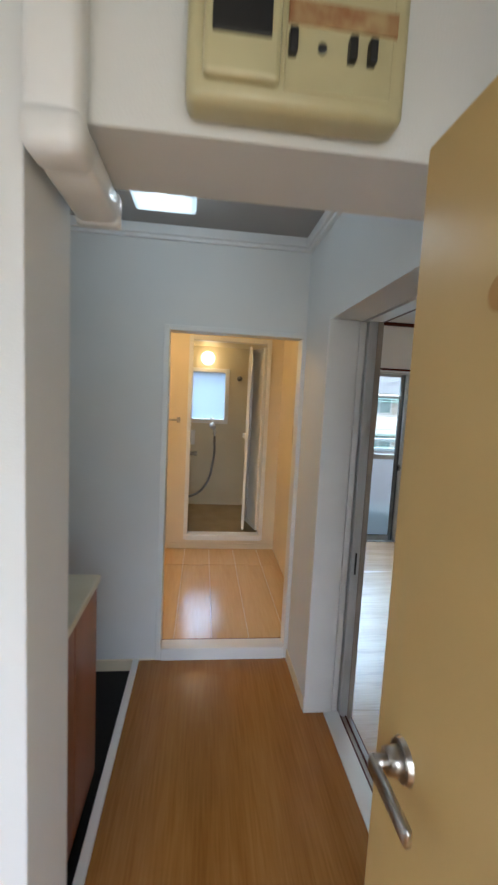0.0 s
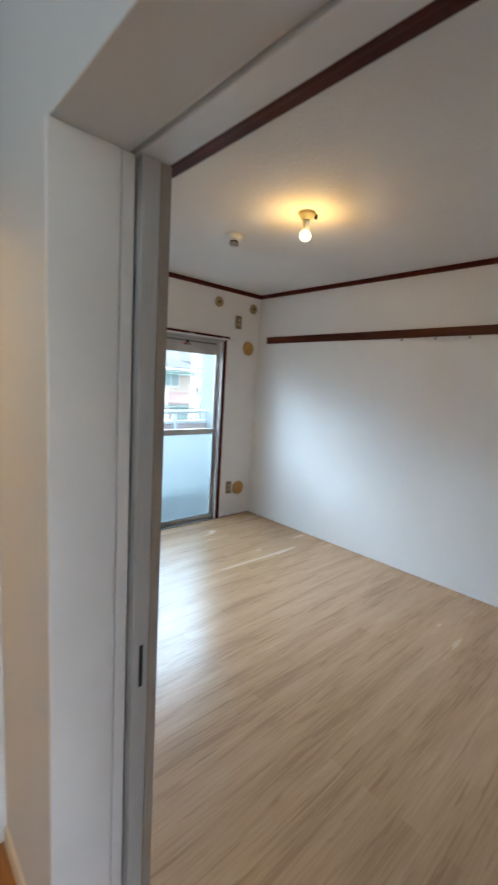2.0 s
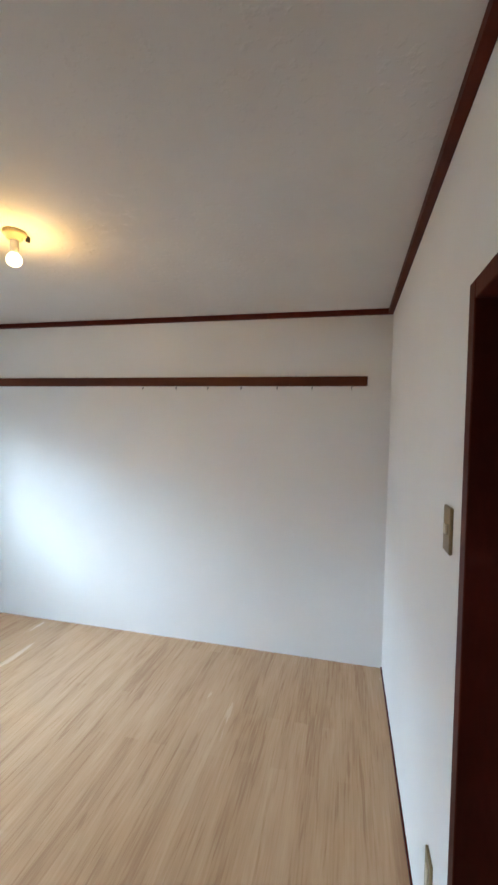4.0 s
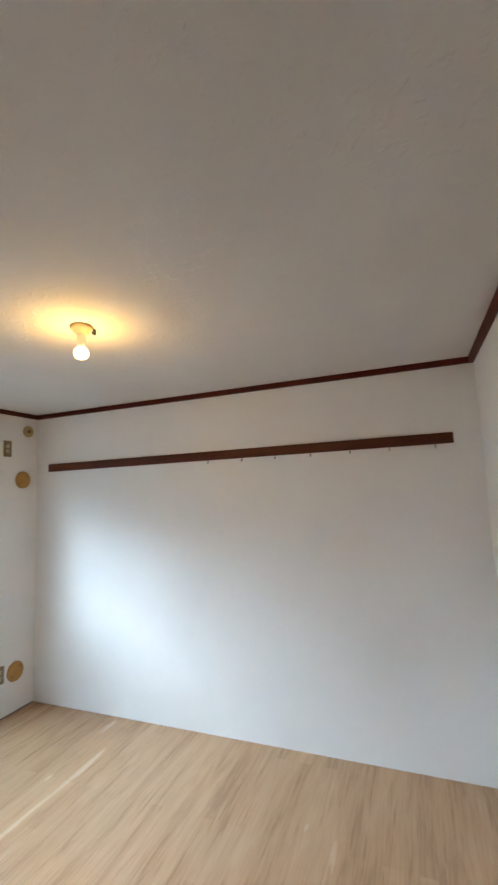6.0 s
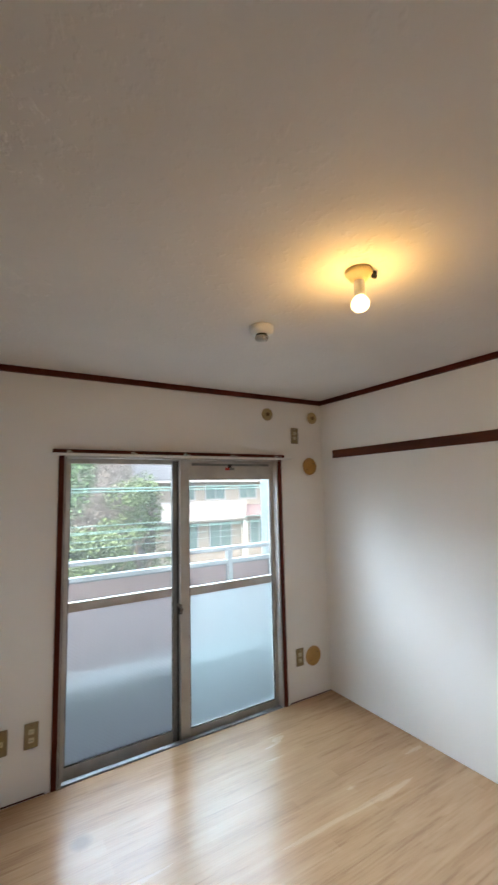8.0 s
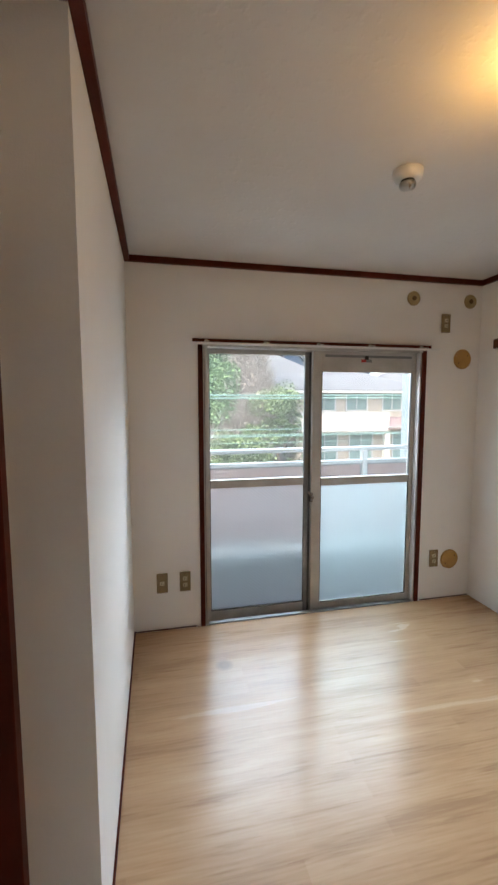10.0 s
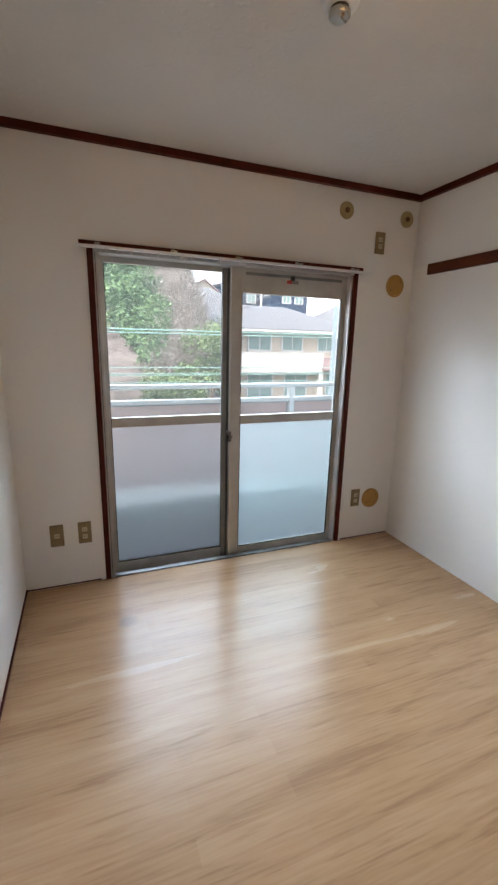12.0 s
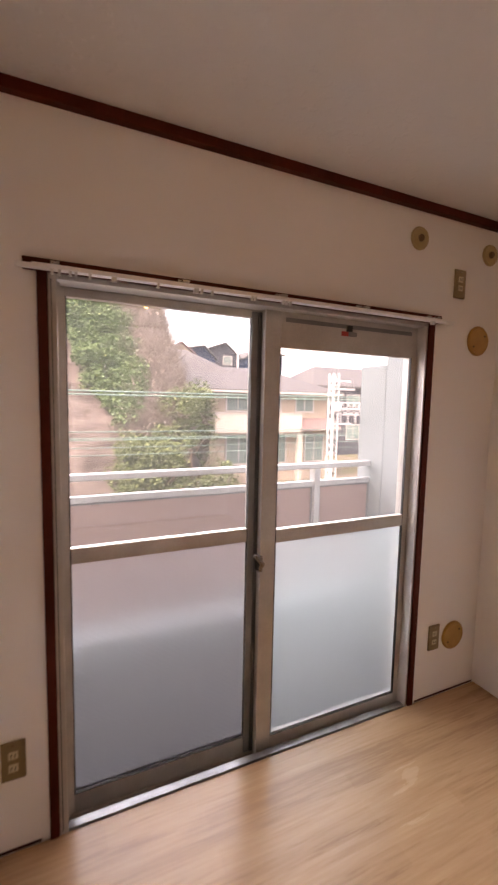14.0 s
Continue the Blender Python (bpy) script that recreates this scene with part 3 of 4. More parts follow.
def folding_leaf(a, b, z0, z1):
    a, b = Vector(a), Vector(b)
    side, way = (b - a).length, (b - a).normalized()
    m = Matrix.Translation((a.x, a.y, 0)) @ Matrix.Rotation(math.atan2(way.y, way.x), 4, "Z")
    for name, mat, rows, lab in (("leaf_frame", WHITE_PAINT, [(0, 0.04, -0.012, 0.012, z0, z1), (side - 0.04, side, -0.012, 0.012, z0, z1), (0.028, side - 0.028, -0.012, 0.012, z0, z0 + 0.04), (0.028, side - 0.028, -0.012, 0.012, z1 - 0.04, z1)], ""),
                                 ("leaf_pane", DOOR_PANE, [(0.024, side - 0.024, -0.003, 0.003, z0 + 0.036, z1 - 0.036)], "grey obscure plastic panel")):
        bm = bmesh.new()
        for r in rows:
            box(bm, *r)
        bmesh.ops.transform(bm, matrix=m, verts=bm.verts)
        part(name, bm, mat, shower, lab)


folding_leaf((0.447, 3.885, 0), (0.375, 4.20, 0), 0.30, 1.985)
folding_leaf((0.345, 4.19, 0), (0.318, 3.90, 0), 0.30, 1.985)
boxed("pull_knob", WHITE_PAINT, shower, [(0.285, 0.31, 3.90, 3.96, 1.16, 1.20)], 0.006)

bath_win = thing("window_bath", (-0.03, 5.0, 1.236), "small frosted white-framed window of the shower room", "window", kind="structure")
boxed("window_frame", WHITE_PAINT, bath_win, [(-0.262, -0.215, 4.978, 5.10, 1.214, 1.846), (0.155, 0.202, 4.978, 5.10, 1.214, 1.846), (-0.215, 0.155, 4.978, 5.10, 1.80, 1.846), (-0.215, 0.155, 4.978, 5.10, 1.214, 1.262)], 0.004)
pane = boxed("pane", BATH_PANE, bath_win, [(-0.217, 0.157, 5.05, 5.056, 1.26, 1.802)], 0.0)
pane.visible_shadow = False
boxed("latch", STEEL, bath_win, [(-0.01, 0.03, 5.02, 5.05, 1.262, 1.28)], 0.002)

# ---- the balcony window ----
win = thing("window_balcony", (2.135, 4.54, 0.0), "aluminium sliding balcony window, clear above and frosted below", "window", kind="structure")
boxed("casing", BROWN, win, [(1.308, 1.338, 4.458, 4.50, 0.0, 1.885)], 0.003, "dark brown wooden side casing")
boxed("casing", BROWN, win, [(2.928, 2.96, 4.458, 4.50, 0.0, 1.885)], 0.003, "dark brown wooden side casing")
boxed("head_casing", BROWN, win, [(1.272, 2.985, 4.446, 4.50, 1.885, 1.918)], 0.003, "dark brown wooden head casing")
boxed("outer_frame", ALUMINIUM, win, [(1.338, 1.364, 4.47, 4.60, -0.078, 1.885), (2.912, 2.928, 4.47, 4.60, -0.078, 1.885), (1.364, 2.912, 4.47, 4.60, 1.868, 1.885)], 0.002)
boxed("bottom_track", ALUMINIUM, win, [(1.362, 2.915, 4.478, 4.60, -0.078, -0.066), (1.362, 2.915, 4.512, 4.518, -0.066, -0.03), (1.362, 2.915, 4.552, 4.558, -0.066, -0.03), (1.362, 2.915, 4.594, 4.60, -0.066, -0.02)], 0.001)

boxed("track_lip", BARE_METAL, win, [(1.366, 2.910, 4.468, 4.502, -0.07, 0.008)], 0.002, "bright worn metal lip")


def sash(x0, x1, y, name, left, right, top, mid_z, lower_glass, lower_label):
    s = boxed(name, ALUMINIUM, win, [(x0, x0 + left, y, y + 0.03, -0.03, 1.868), (x1 - right, x1, y, y + 0.03, -0.03, 1.868), (x0 + left, x1 - right, y, y + 0.03, -0.03, 0.048),
                                     (x0 + left, x1 - right, y, y + 0.03, 1.868 - top, 1.868), (x0 + left, x1 - right, y, y + 0.03, mid_z - 0.028, mid_z + 0.028)], 0.002)
    upper = boxed("clear_pane", CLEAR, s, [(x0 + left - 0.004, x1 - right + 0.004, y + 0.013, y + 0.018, mid_z + 0.026, 1.872 - top)], 0.0, "clear glass pane")
    lower = boxed("frosted_pane", lower_glass, s, [(x0 + left - 0.004, x1 - right + 0.004, y + 0.013, y + 0.018, 0.044, mid_z - 0.026)], 0.0, lower_label)
    upper.visible_shadow = False
    wired = lower_glass == WIRED
    # wired sash only: an outer black strip is added to hide the brightly lit ledge
    boxed("glazing_gasket", RUBBER, s, [(x0 + left, x0 + left + 0.003, y - 0.001, y + 0.012, 0.048, 1.868 - top), (x1 - right - 0.003, x1 - right, y - 0.001, y + 0.012, 0.048, 1.868 - top), (x0 + left, x1 - right, y - 0.001, y + 0.012, 0.048, 0.051)] + ([(x0 + left, x1 - right, y + 0.0185, y + 0.031, 0.048, 0.056)] if wired else []), 0.0, "black glazing gasket")
    return s


outer = sash(1.363, 2.172, 4.556, "sash", 0.026, 0.105, 0.03, 0.952, WIRED, "frosted wired glass pane")
inner = sash(2.110, 2.914, 4.518, "sash", 0.069, 0.032, 0.142, 0.946, FROSTED, "pale frosted glass pane")
boxed("vent_slot", DARK_ALU, inner, [(2.20, 2.875, 4.514, 4.52, 1.828, 1.845)], 0.001, "dark ventilation slot")
boxed("vent_knob", BLACK, inner, [(2.50, 2.525, 4.505, 4.52, 1.815, 1.84)], 0.002)
boxed("sticker", RED, inner, [(2.475, 2.51, 4.5155, 4.518, 1.796, 1.816)], 0.0, "small red and grey sticker")
boxed("sticker", DARK_ALU, inner, [(2.512, 2.555, 4.5155, 4.518, 1.796, 1.816)], 0.0, "small grey sticker")
boxed("meeting_stile_edge", DARK_ALU, win, [(2.066, 2.092, 4.550, 4.5555, -0.02, 1.86)], 0.001, "dull dark meeting stile")
# thin near-black strip laid over the outer sash's stile
boxed("stile_dark_strip", STILE_DARK, win, [(2.094, 2.109, 4.546, 4.5555, -0.02, 1.86)], 0.001, "near-black strip beside the meeting stile")
boxed("frame_rib", ALUMINIUM, win, [(1.340, 1.344, 4.464, 4.4715, 0.008, 1.868), (1.357, 1.361, 4.464, 4.4715, 0.008, 1.868), (1.366, 1.371, 4.50, 4.512, 0.008, 1.868), (2.913, 2.917, 4.464, 4.4715, 0.008, 1.868)], 0.0)
boxed("frame_groove", STILE_DARK, win, [(1.346, 1.349, 4.468, 4.4715, 0.008, 1.868)], 0.0, "dark groove of the frame")
for z in (0.22, 0.62, 1.05, 1.42, 1.76):
    for x in (2.922,):
        bm = bmesh.new()
        lathe(bm, [(0.0055, 0.001), (0.0055, -0.002), (0.003, -0.003)], (x, 4.47, z), "y", 10)
        part("screw", bm, DARK_ALU, win, "small frame screw")
bm = bmesh.new()
lathe(bm, [(0.013, 0.0), (0.013, 0.012), (0.009, 0.016)], (2.112, 4.502, 0.838), "y", 14)
box(bm, 2.101, 2.119, 4.508, 4.55, 0.805, 0.872, 0.003)
made = box(bm, -0.008, 0.008, -0.006, 0.006, 0.0, 0.062, 0.003)
fresh = [v for v in bm.verts if abs(v.co.x) < 0.05]
bmesh.ops.transform(bm, matrix=Matrix.Translation((2.112, 4.498, 0.838)) @ Matrix.Rotation(radians(-38), 4, "Y"), verts=fresh)
part("crescent_lock", bm, TARNISHED, win, "worn chrome crescent lock")

rail = thing("curtain_rail", (2.13, 4.43, 1.90), "white double curtain rail above the balcony window", "curtain rail")
bm = bmesh.new()
box(bm, 1.255, 3.03, 4.418, 4.43, 1.878, 1.893, 0.002)
box(bm, 1.30, 2.95, 4.386, 4.398, 1.874, 1.888, 0.002)
part("rail", bm, WHITE_PAINT, rail)
for x in (1.36, 1.75, 2.12, 2.50, 2.90):
    boxed("bracket", STEEL, rail, [(x - 0.012, x + 0.012, 4.384, 4.446, 1.890, 1.897), (x - 0.012, x + 0.012, 4.438, 4.446, 1.884, 1.910)], 0.001)
for x in (1.352, 1.372, 1.401, 1.416, 1.455, 1.52, 1.528, 1.66, 1.781, 1.79, 1.806, 1.842, 1.99, 2.004, 2.116, 2.131, 2.147, 2.86, 2.874):
    boxed("glider", GLIDER, rail, [(x - 0.004, x + 0.004, 4.386, 4.397, 1.860, 1.875)], 0.001)
rod_bm = bmesh.new()
rod(rod_bm, (2.95, 4.424, 1.885), (3.065, 4.444, 1.897), 0.004, 8)
part("end_stop", rod_bm, WHITE_PAINT, rail)

# ---- wall things of the room ----
picture_rail = thing("picture_rail", (3.40, 2.736, 1.89), "brown wooden picture rail with small hooks on the long wall", "rail")
boxed("board", RAIL_WOOD, picture_rail, [(3.39, 3.41, 1.15, 4.322, 1.892, 1.957)], 0.003)
for y in (2.779, 2.510, 2.264, 2.015, 1.757, 1.515, 1.252):
    bm = bmesh.new()
    rod(bm, (3.391, y, 1.894), (3.390, y, 1.874), 0.003, 8)
    rod(bm, (3.390, y, 1.874), (3.376, y, 1.868), 0.003, 8)
    rod(bm, (3.376, y, 1.867), (3.373, y, 1.880), 0.003, 8)
    part("hook", bm, DARK_ALU, picture_rail, "small dark metal hook")


def round_cap(x, z, r, mat, hole, label):
    c = thing("vent_cover", (x, 4.473, z), label, "vent cover", "round caps on the window wall")
    bm = bmesh.new()
    lathe(bm, [(r, 0.0), (r, -0.006), (r * 0.92, -0.012), (r * 0.86, -0.012), (r * 0.82, -0.009), (0.01, -0.010)], (x, 4.4728, z), "y", 32)
    part("disc", bm, mat, c, smooth=False)
    bm = bmesh.new()
    if hole:
        lathe(bm, [(0.016, -0.008), (0.016, -0.016), (0.012, -0.020), (0.004, -0.020)], (x, 4.4728, z), "y", 16)
        part("plug", bm, CAP_HOLE, c, "brown centre plug")
    else:
        bm.free()
        for dx, dz in ((0.55, 0.35), (-0.5, -0.4)):
            bm = bmesh.new()
            lathe(bm, [(0.005, -0.008), (0.005, -0.012), (0.003, -0.0135)], (x + dx * r, 4.4728, z + dz * r), "y", 10)
            part("screw", bm, CAP_HOLE, c, "brown screw head")


round_cap(2.843, 2.246, 0.05, TAN_CAP, True, "round tan plastic wall cap with a centre plug")
round_cap(3.309, 2.246, 0.05, TAN_CAP, True, "round tan plastic wall cap near the corner")
round_cap(3.264, 1.829, 0.072, AMBER, False, "large round amber vent cover on the wall")
round_cap(3.228, 0.307, 0.075, AMBER, False, "large round amber vent cover low on the wall")


def wall_plate(x, z, inserts, label):
    p = thing("wall_plate", (x, 4.473, z), label, "wall socket", "sockets on the window wall")
    boxed("plate", PLATE, p, [(x - 0.036, x + 0.036, 4.464, 4.473, z - 0.066, z + 0.066)], 0.003)
    for dz in inserts:
        ins = boxed("insert", PLATE_INSERT, p, [(x - 0.014, x + 0.014, 4.461, 4.4645, z + dz - 0.013, z + dz + 0.013)], 0.001, "ivory socket insert")
        boxed("slot", BLACK, ins, [(x - 0.007, x - 0.004, 4.4602, 4.462, z + dz - 0.006, z + dz + 0.006), (x + 0.004, x + 0.007, 4.4602, 4.462, z + dz - 0.006, z + dz + 0.006)], 0.0)
    boxed("screw", STEEL, p, [(x - 0.003, x + 0.003, 4.4625, 4.4645, z + 0.052, z + 0.058)], 0.0)


wall_plate(3.111, 2.083, (0.02, -0.02), "bronze wall plate with socket high beside the window")
wall_plate(3.090, 0.324, (0.022, -0.022), "bronze double socket plate low beside the window")
wall_plate(1.055, 0.324, (0.0,), "bronze aerial socket plate low on the wall")
wall_plate(1.205, 0.324, (0.022, -0.022), "bronze double socket plate low on the wall")

switch = thing("light_switch", (1.67, 1.0, 1.327), "bronze light switch plate beside the brown door frame", "switch")
boxed("plate", PLATE, switch, [(1.634, 1.706, 1.0, 1.009, 1.267, 1.387)], 0.003)
boxed("rocker", PLATE_INSERT, switch, [(1.656, 1.684, 1.009, 1.014, 1.315, 1.342)], 0.002)
sock = thing("wall_socket", (1.75, 1.0, 0.31), "bronze socket plate low beside the brown door frame", "wall socket")
boxed("plate", PLATE, sock, [(1.714, 1.786, 1.0, 1.009, 0.25, 0.37)], 0.003)
boxed("insert", PLATE_INSERT, sock, [(1.736, 1.764, 1.009, 1.012, 0.28, 0.34)], 0.002)

frame_s = thing("door_frame", (1.11, 0.93, 0.0), "dark brown wooden frame of an open doorway", "door frame", kind="structure")
boxed("post", BROWN, frame_s, [(1.468, 1.512, 0.85, 1.014, 0.0, 1.905)], 0.003)
boxed("post", BROWN, frame_s, [(0.704, 0.745, 0.85, 1.014, 0.0, 1.905)], 0.003)
boxed("head", BROWN, frame_s, [(0.745, 1.468, 0.85, 1.014, 1.862, 1.905)], 0.003)
boxed("track", WHITE_PAINT, frame_s, [(0.745, 1.468, 0.90, 0.96, 1.850, 1.862)], 0.001)

# bulb holder, bulb and smoke detector on the ceiling
lamp = thing("ceiling_bulb", (2.02, 2.68, 2.398), "bare warm lit bulb in a cream ceiling holder", "ceiling lamp")
bm = bmesh.new()
lathe(bm, [(0.047, 0.0), (0.047, -0.012), (0.041, -0.020), (0.035, -0.021), (0.032, -0.032), (0.024, -0.038)], (2.02, 2.68, 2.398))
part("rose", bm, BEIGE_PLASTIC, lamp, "cream hooked ceiling rose", True)
bm = bmesh.new()
lathe(bm, [(0.018, -0.036), (0.018, -0.084), (0.016, -0.096)], (2.02, 2.68, 2.398), "z", 20)
part("socket", bm, WHITE_PAINT, lamp, "white bulb socket", True)
boxed("catch", BLACK, lamp, [(2.058, 2.078, 2.65, 2.66, 2.372, 2.398)], 0.002)
bm = bmesh.new()
lathe(bm, [(0.015, -0.092), (0.022, -0.098), (0.029, -0.107), (0.0318, -0.119), (0.030, -0.131), (0.022, -0.142), (0.009, -0.148)], (2.02, 2.68, 2.398), "z", 24)
bulb = part("bulb", bm, BULB_GLOW, lamp, "lit warm white bulb", True)
bulb.visible_shadow = False

smoke = thing("smoke_detector", (2.0, 3.265, 2.398), "round white smoke detector on the ceiling", "smoke detector")
bm = bmesh.new()
lathe(bm, [(0.05, 0.0), (0.056, -0.003), (0.056, -0.018), (0.05, -0.034), (0.032, -0.038)], (2.0, 3.265, 2.398))
part("body", bm, WHITE_PAINT, smoke, smooth=True)
bm = bmesh.new()
lathe(bm, [(0.026, -0.036), (0.026, -0.05), (0.02, -0.05)], (2.0, 3.265, 2.398), "z", 20)
part("chamber", bm, BLACK, smoke, "dark sensing chamber")
bm = bmesh.new()
lathe(bm, [(0.031, -0.048), (0.031, -0.06), (0.024, -0.067), (0.008, -0.07)], (2.0, 3.265, 2.398), "z", 20)
part("cap", bm, STEEL, smoke, "shiny round sensor cap", True)

# ---- things of the hall ----
hl = thing("hall_ceiling_light", (-0.255, 1.68, 2.335), "lit square milk-glass ceiling light with a black base", "ceiling lamp")
bm = bmesh.new()
lathe(bm, [(0.085, 0.0), (0.085, -0.02), (0.06, -0.05), (0.05, -0.075)], (-0.255, 1.68, 2.335))
part("base", bm, BLACK, hl, "black round base", True)
shade = boxed("shade", LAMP_SHADE, hl, [(-0.368, -0.142, 1.575, 1.785, 2.20, 2.30)], 0.014, "lit milk-glass shade")
shade.visible_shadow = False

breaker = thing("breaker_box", (0.035, 0.80, 1.955), "aged cream plastic breaker box on the beam", "breaker box")
boxed("housing", BREAKER, breaker, [(-0.132, 0.20, 0.755, 0.82, 1.95, 2.20)], 0.016, "", True)
boxed("breaker_cover", BREAKER, breaker, [(-0.108, 0.003, 0.738, 0.758, 1.975, 2.19)], 0.007)
boxed("breaker_recess", BLACK, breaker, [(-0.096, -0.012, 0.734, 0.742, 2.028, 2.18)], 0.003, "dark recess with the main lever")
boxed("main_lever", BLACK, breaker, [(-0.072, -0.035, 0.715, 0.738, 2.075, 2.12)], 0.004)
boxed("switch_plate", BREAKER, breaker, [(0.010, 0.172, 0.752, 0.757, 1.975, 2.155)], 0.002)
boxed("label_strip", RUST, breaker, [(0.012, 0.176, 0.749, 0.7535, 2.062, 2.094)], 0.001, "rust-brown stained label strip")
for x in (0.020, 0.108, 0.138):
    boxed("breaker_lever", BLACK, breaker, [(x - 0.006, x + 0.006, 0.738, 0.754, 2.018, 2.05)], 0.002, "small black lever")
bm = bmesh.new()
lathe(bm, [(0.007, 0.0), (0.007, -0.003), (0.004, -0.004)], (0.064, 0.752, 2.034), "y", 14)
part("screw", bm, BLACK, breaker, "dark screw head")

duct = thing("cable_duct", (-0.32, 0.80, 1.86), "white plastic cable duct bent under the beam", "cable duct")
boxed("riser", WHITE_PAINT, duct, [(-0.362, -0.279, 0.765, 0.82, 1.90, 2.334)], 0.014, "", True)
boxed("elbow", WHITE_PAINT, duct, [(-0.366, -0.275, 0.760, 0.85, 1.865, 1.93)], 0.02, "", True)
boxed("run", WHITE_PAINT, duct, [(-0.362, -0.279, 0.84, 1.055, 1.868, 1.934)], 0.014, "", True)
boxed("end_cap", WHITE_PAINT, duct, [(-0.365, -0.276, 1.03, 1.068, 1.864, 1.934)], 0.01, "", True)

door = thing("hinged_door", (0.236, 0.36, 0.098), "mustard-yellow painted door standing open with a steel lever", "door")
boxed("door_leaf", DOOR_YELLOW, door, [(0.218, 0.252, 0.0, 0.707, 0.098, 1.891)], 0.003)
bm = bmesh.new()
rod(bm, (0.218, 0.620, 1.018), (0.211, 0.620, 1.018), 0.031, 28, 0.028)
part("rosette", bm, STEEL, door, "round steel lever rosette")
bm = bmesh.new()
rod(bm, (0.218, 0.620, 1.018), (0.192, 0.620, 1.018), 0.021, 20, 0.018)
rod(bm, (0.195, 0.620, 1.018), (0.174, 0.620, 1.018), 0.010, 14)
box(bm, 0.169, 0.181, 0.518, 0.633, 0.997, 1.022, 0.005)
part("lever", bm, STEEL, door, "brushed steel lever", True)
bm = bmesh.new()
rod(bm, (0.218, 0.512, 1.646), (0.211, 0.512, 1.646), 0.02, 24)
part("disc", bm, AMBER, door, "round orange-brown disc")
for z in (0.3, 1.65):
    boxed("hinge", STEEL, door, [(0.252, 0.31, -0.012, 0.002, z, z + 0.1)], 0.002)

cab = thing("shoe_cabinet", (-0.62, 1.335, 0.03), "red-brown shoe cabinet with an ivory top in the entry", "cabinet")
boxed("body", CABINET_BROWN, cab, [(-0.80, -0.462, 1.07, 1.60, 0.09, 0.83)], 0.003)
boxed("plinth", BLACK, cab, [(-0.78, -0.49, 1.08, 1.585, 0.03, 0.09)], 0.0)
boxed("door", CABINET_BROWN, cab, [(-0.462, -0.444, 1.072, 1.333, 0.095, 0.822)], 0.003)
boxed("door", CABINET_BROWN, cab, [(-0.462, -0.444, 1.337, 1.598, 0.095, 0.822)], 0.003)
boxed("top", CABINET_TOP, cab, [(-0.81, -0.436, 1.06, 1.62, 0.83, 0.858)], 0.005, "ivory laminate top")

# ---- things of the washroom and shower ----
towel = thing("towel_bar", (-0.36, 3.80, 1.31), "short steel towel bar on the cream wall", "towel bar")
bm = bmesh.new()
rod(bm, (-0.62, 3.755, 1.308), (-0.287, 3.755, 1.308), 0.008, 12)
part("bar", bm, STEEL, towel)
for x in (-0.61, -0.297):
    boxed("mount", STEEL, towel, [(x - 0.012, x + 0.012, 3.748, 3.81, 1.285, 1.331)], 0.004)

globe = thing("shower_wall_lamp", (-0.056, 5.0, 1.95), "lit round globe lamp above the shower window", "wall lamp")
bm = bmesh.new()
bmesh.ops.create_uvsphere(bm, u_segments=24, v_segments=14, radius=0.078)
bmesh.ops.translate(bm, verts=bm.verts, vec=(-0.056, 4.915, 1.95))
g = part("globe", bm, GLOBE_GLOW, globe, "lit milk-glass globe", True)
g.visible_shadow = False
bm = bmesh.new()
lathe(bm, [(0.05, 0.0), (0.05, -0.02), (0.04, -0.03)], (-0.056, 5.0, 1.95), "y", 20)
part("mount", bm, WHITE_PAINT, globe)

hand = thing("hand_shower", (0.03, 4.98, 1.15), "white hand shower with a grey hose in its holder", "shower")
bm = bmesh.new()
rod(bm, (0.055, 4.97, 1.06), (0.045, 4.93, 1.17), 0.013, 12)
rod(bm, (0.045, 4.93, 1.17), (0.02, 4.885, 1.20), 0.022, 14, 0.035)
part("spray_head", bm, WHITE_PAINT, hand, "white spray head", True)
boxed("holder", STEEL, hand, [(0.035, 0.075, 4.95, 5.0, 1.09, 1.13)], 0.005)
curve = bpy.data.curves.new("hose", "CURVE")
curve.dimensions, curve.bevel_depth, curve.bevel_resolution = "3D", 0.013, 3
line = curve.splines.new("BEZIER")
line.bezier_points.add(3)
for p, co in zip(line.bezier_points, ((0.055, 4.965, 1.07), (0.05, 4.93, 0.80), (-0.06, 4.90, 0.46), (-0.28, 4.90, 0.33))):
    p.co = Vector(co) - Vector((0.03, 4.98, 1.15))
    p.handle_left_type = p.handle_right_type = "AUTO"
hose_curve = new("hose_curve", curve)
mesh = bpy.data.meshes.new_from_object(hose_curve.evaluated_get(bpy.context.evaluated_depsgraph_get()))
bpy.data.objects.remove(hose_curve)
mesh.materials.clear()
mesh.materials.append(DARK_ALU)
hose = new("hose", mesh)
hose.parent = hand

tap = thing("shower_mixer", (-0.2, 5.0, 0.86), "chrome shower mixer tap on the beige wall", "tap")
bm = bmesh.new()
rod(bm, (-0.30, 4.94, 0.86), (-0.17, 4.94, 0.86), 0.022, 16)
rod(bm, (-0.28, 5.0, 0.86), (-0.28, 4.94, 0.86), 0.015, 12)
rod(bm, (-0.20, 5.0, 0.86), (-0.20, 4.94, 0.86), 0.015, 12)
rod(bm, (-0.17, 4.94, 0.86), (-0.14, 4.94, 0.86), 0.026, 16)
part("body", bm, STEEL, tap, smooth=True)
shelf = thing("bath_shelf", (-0.23, 4.98, 1.05), "small white plastic shelf panel above the tap", "shelf")
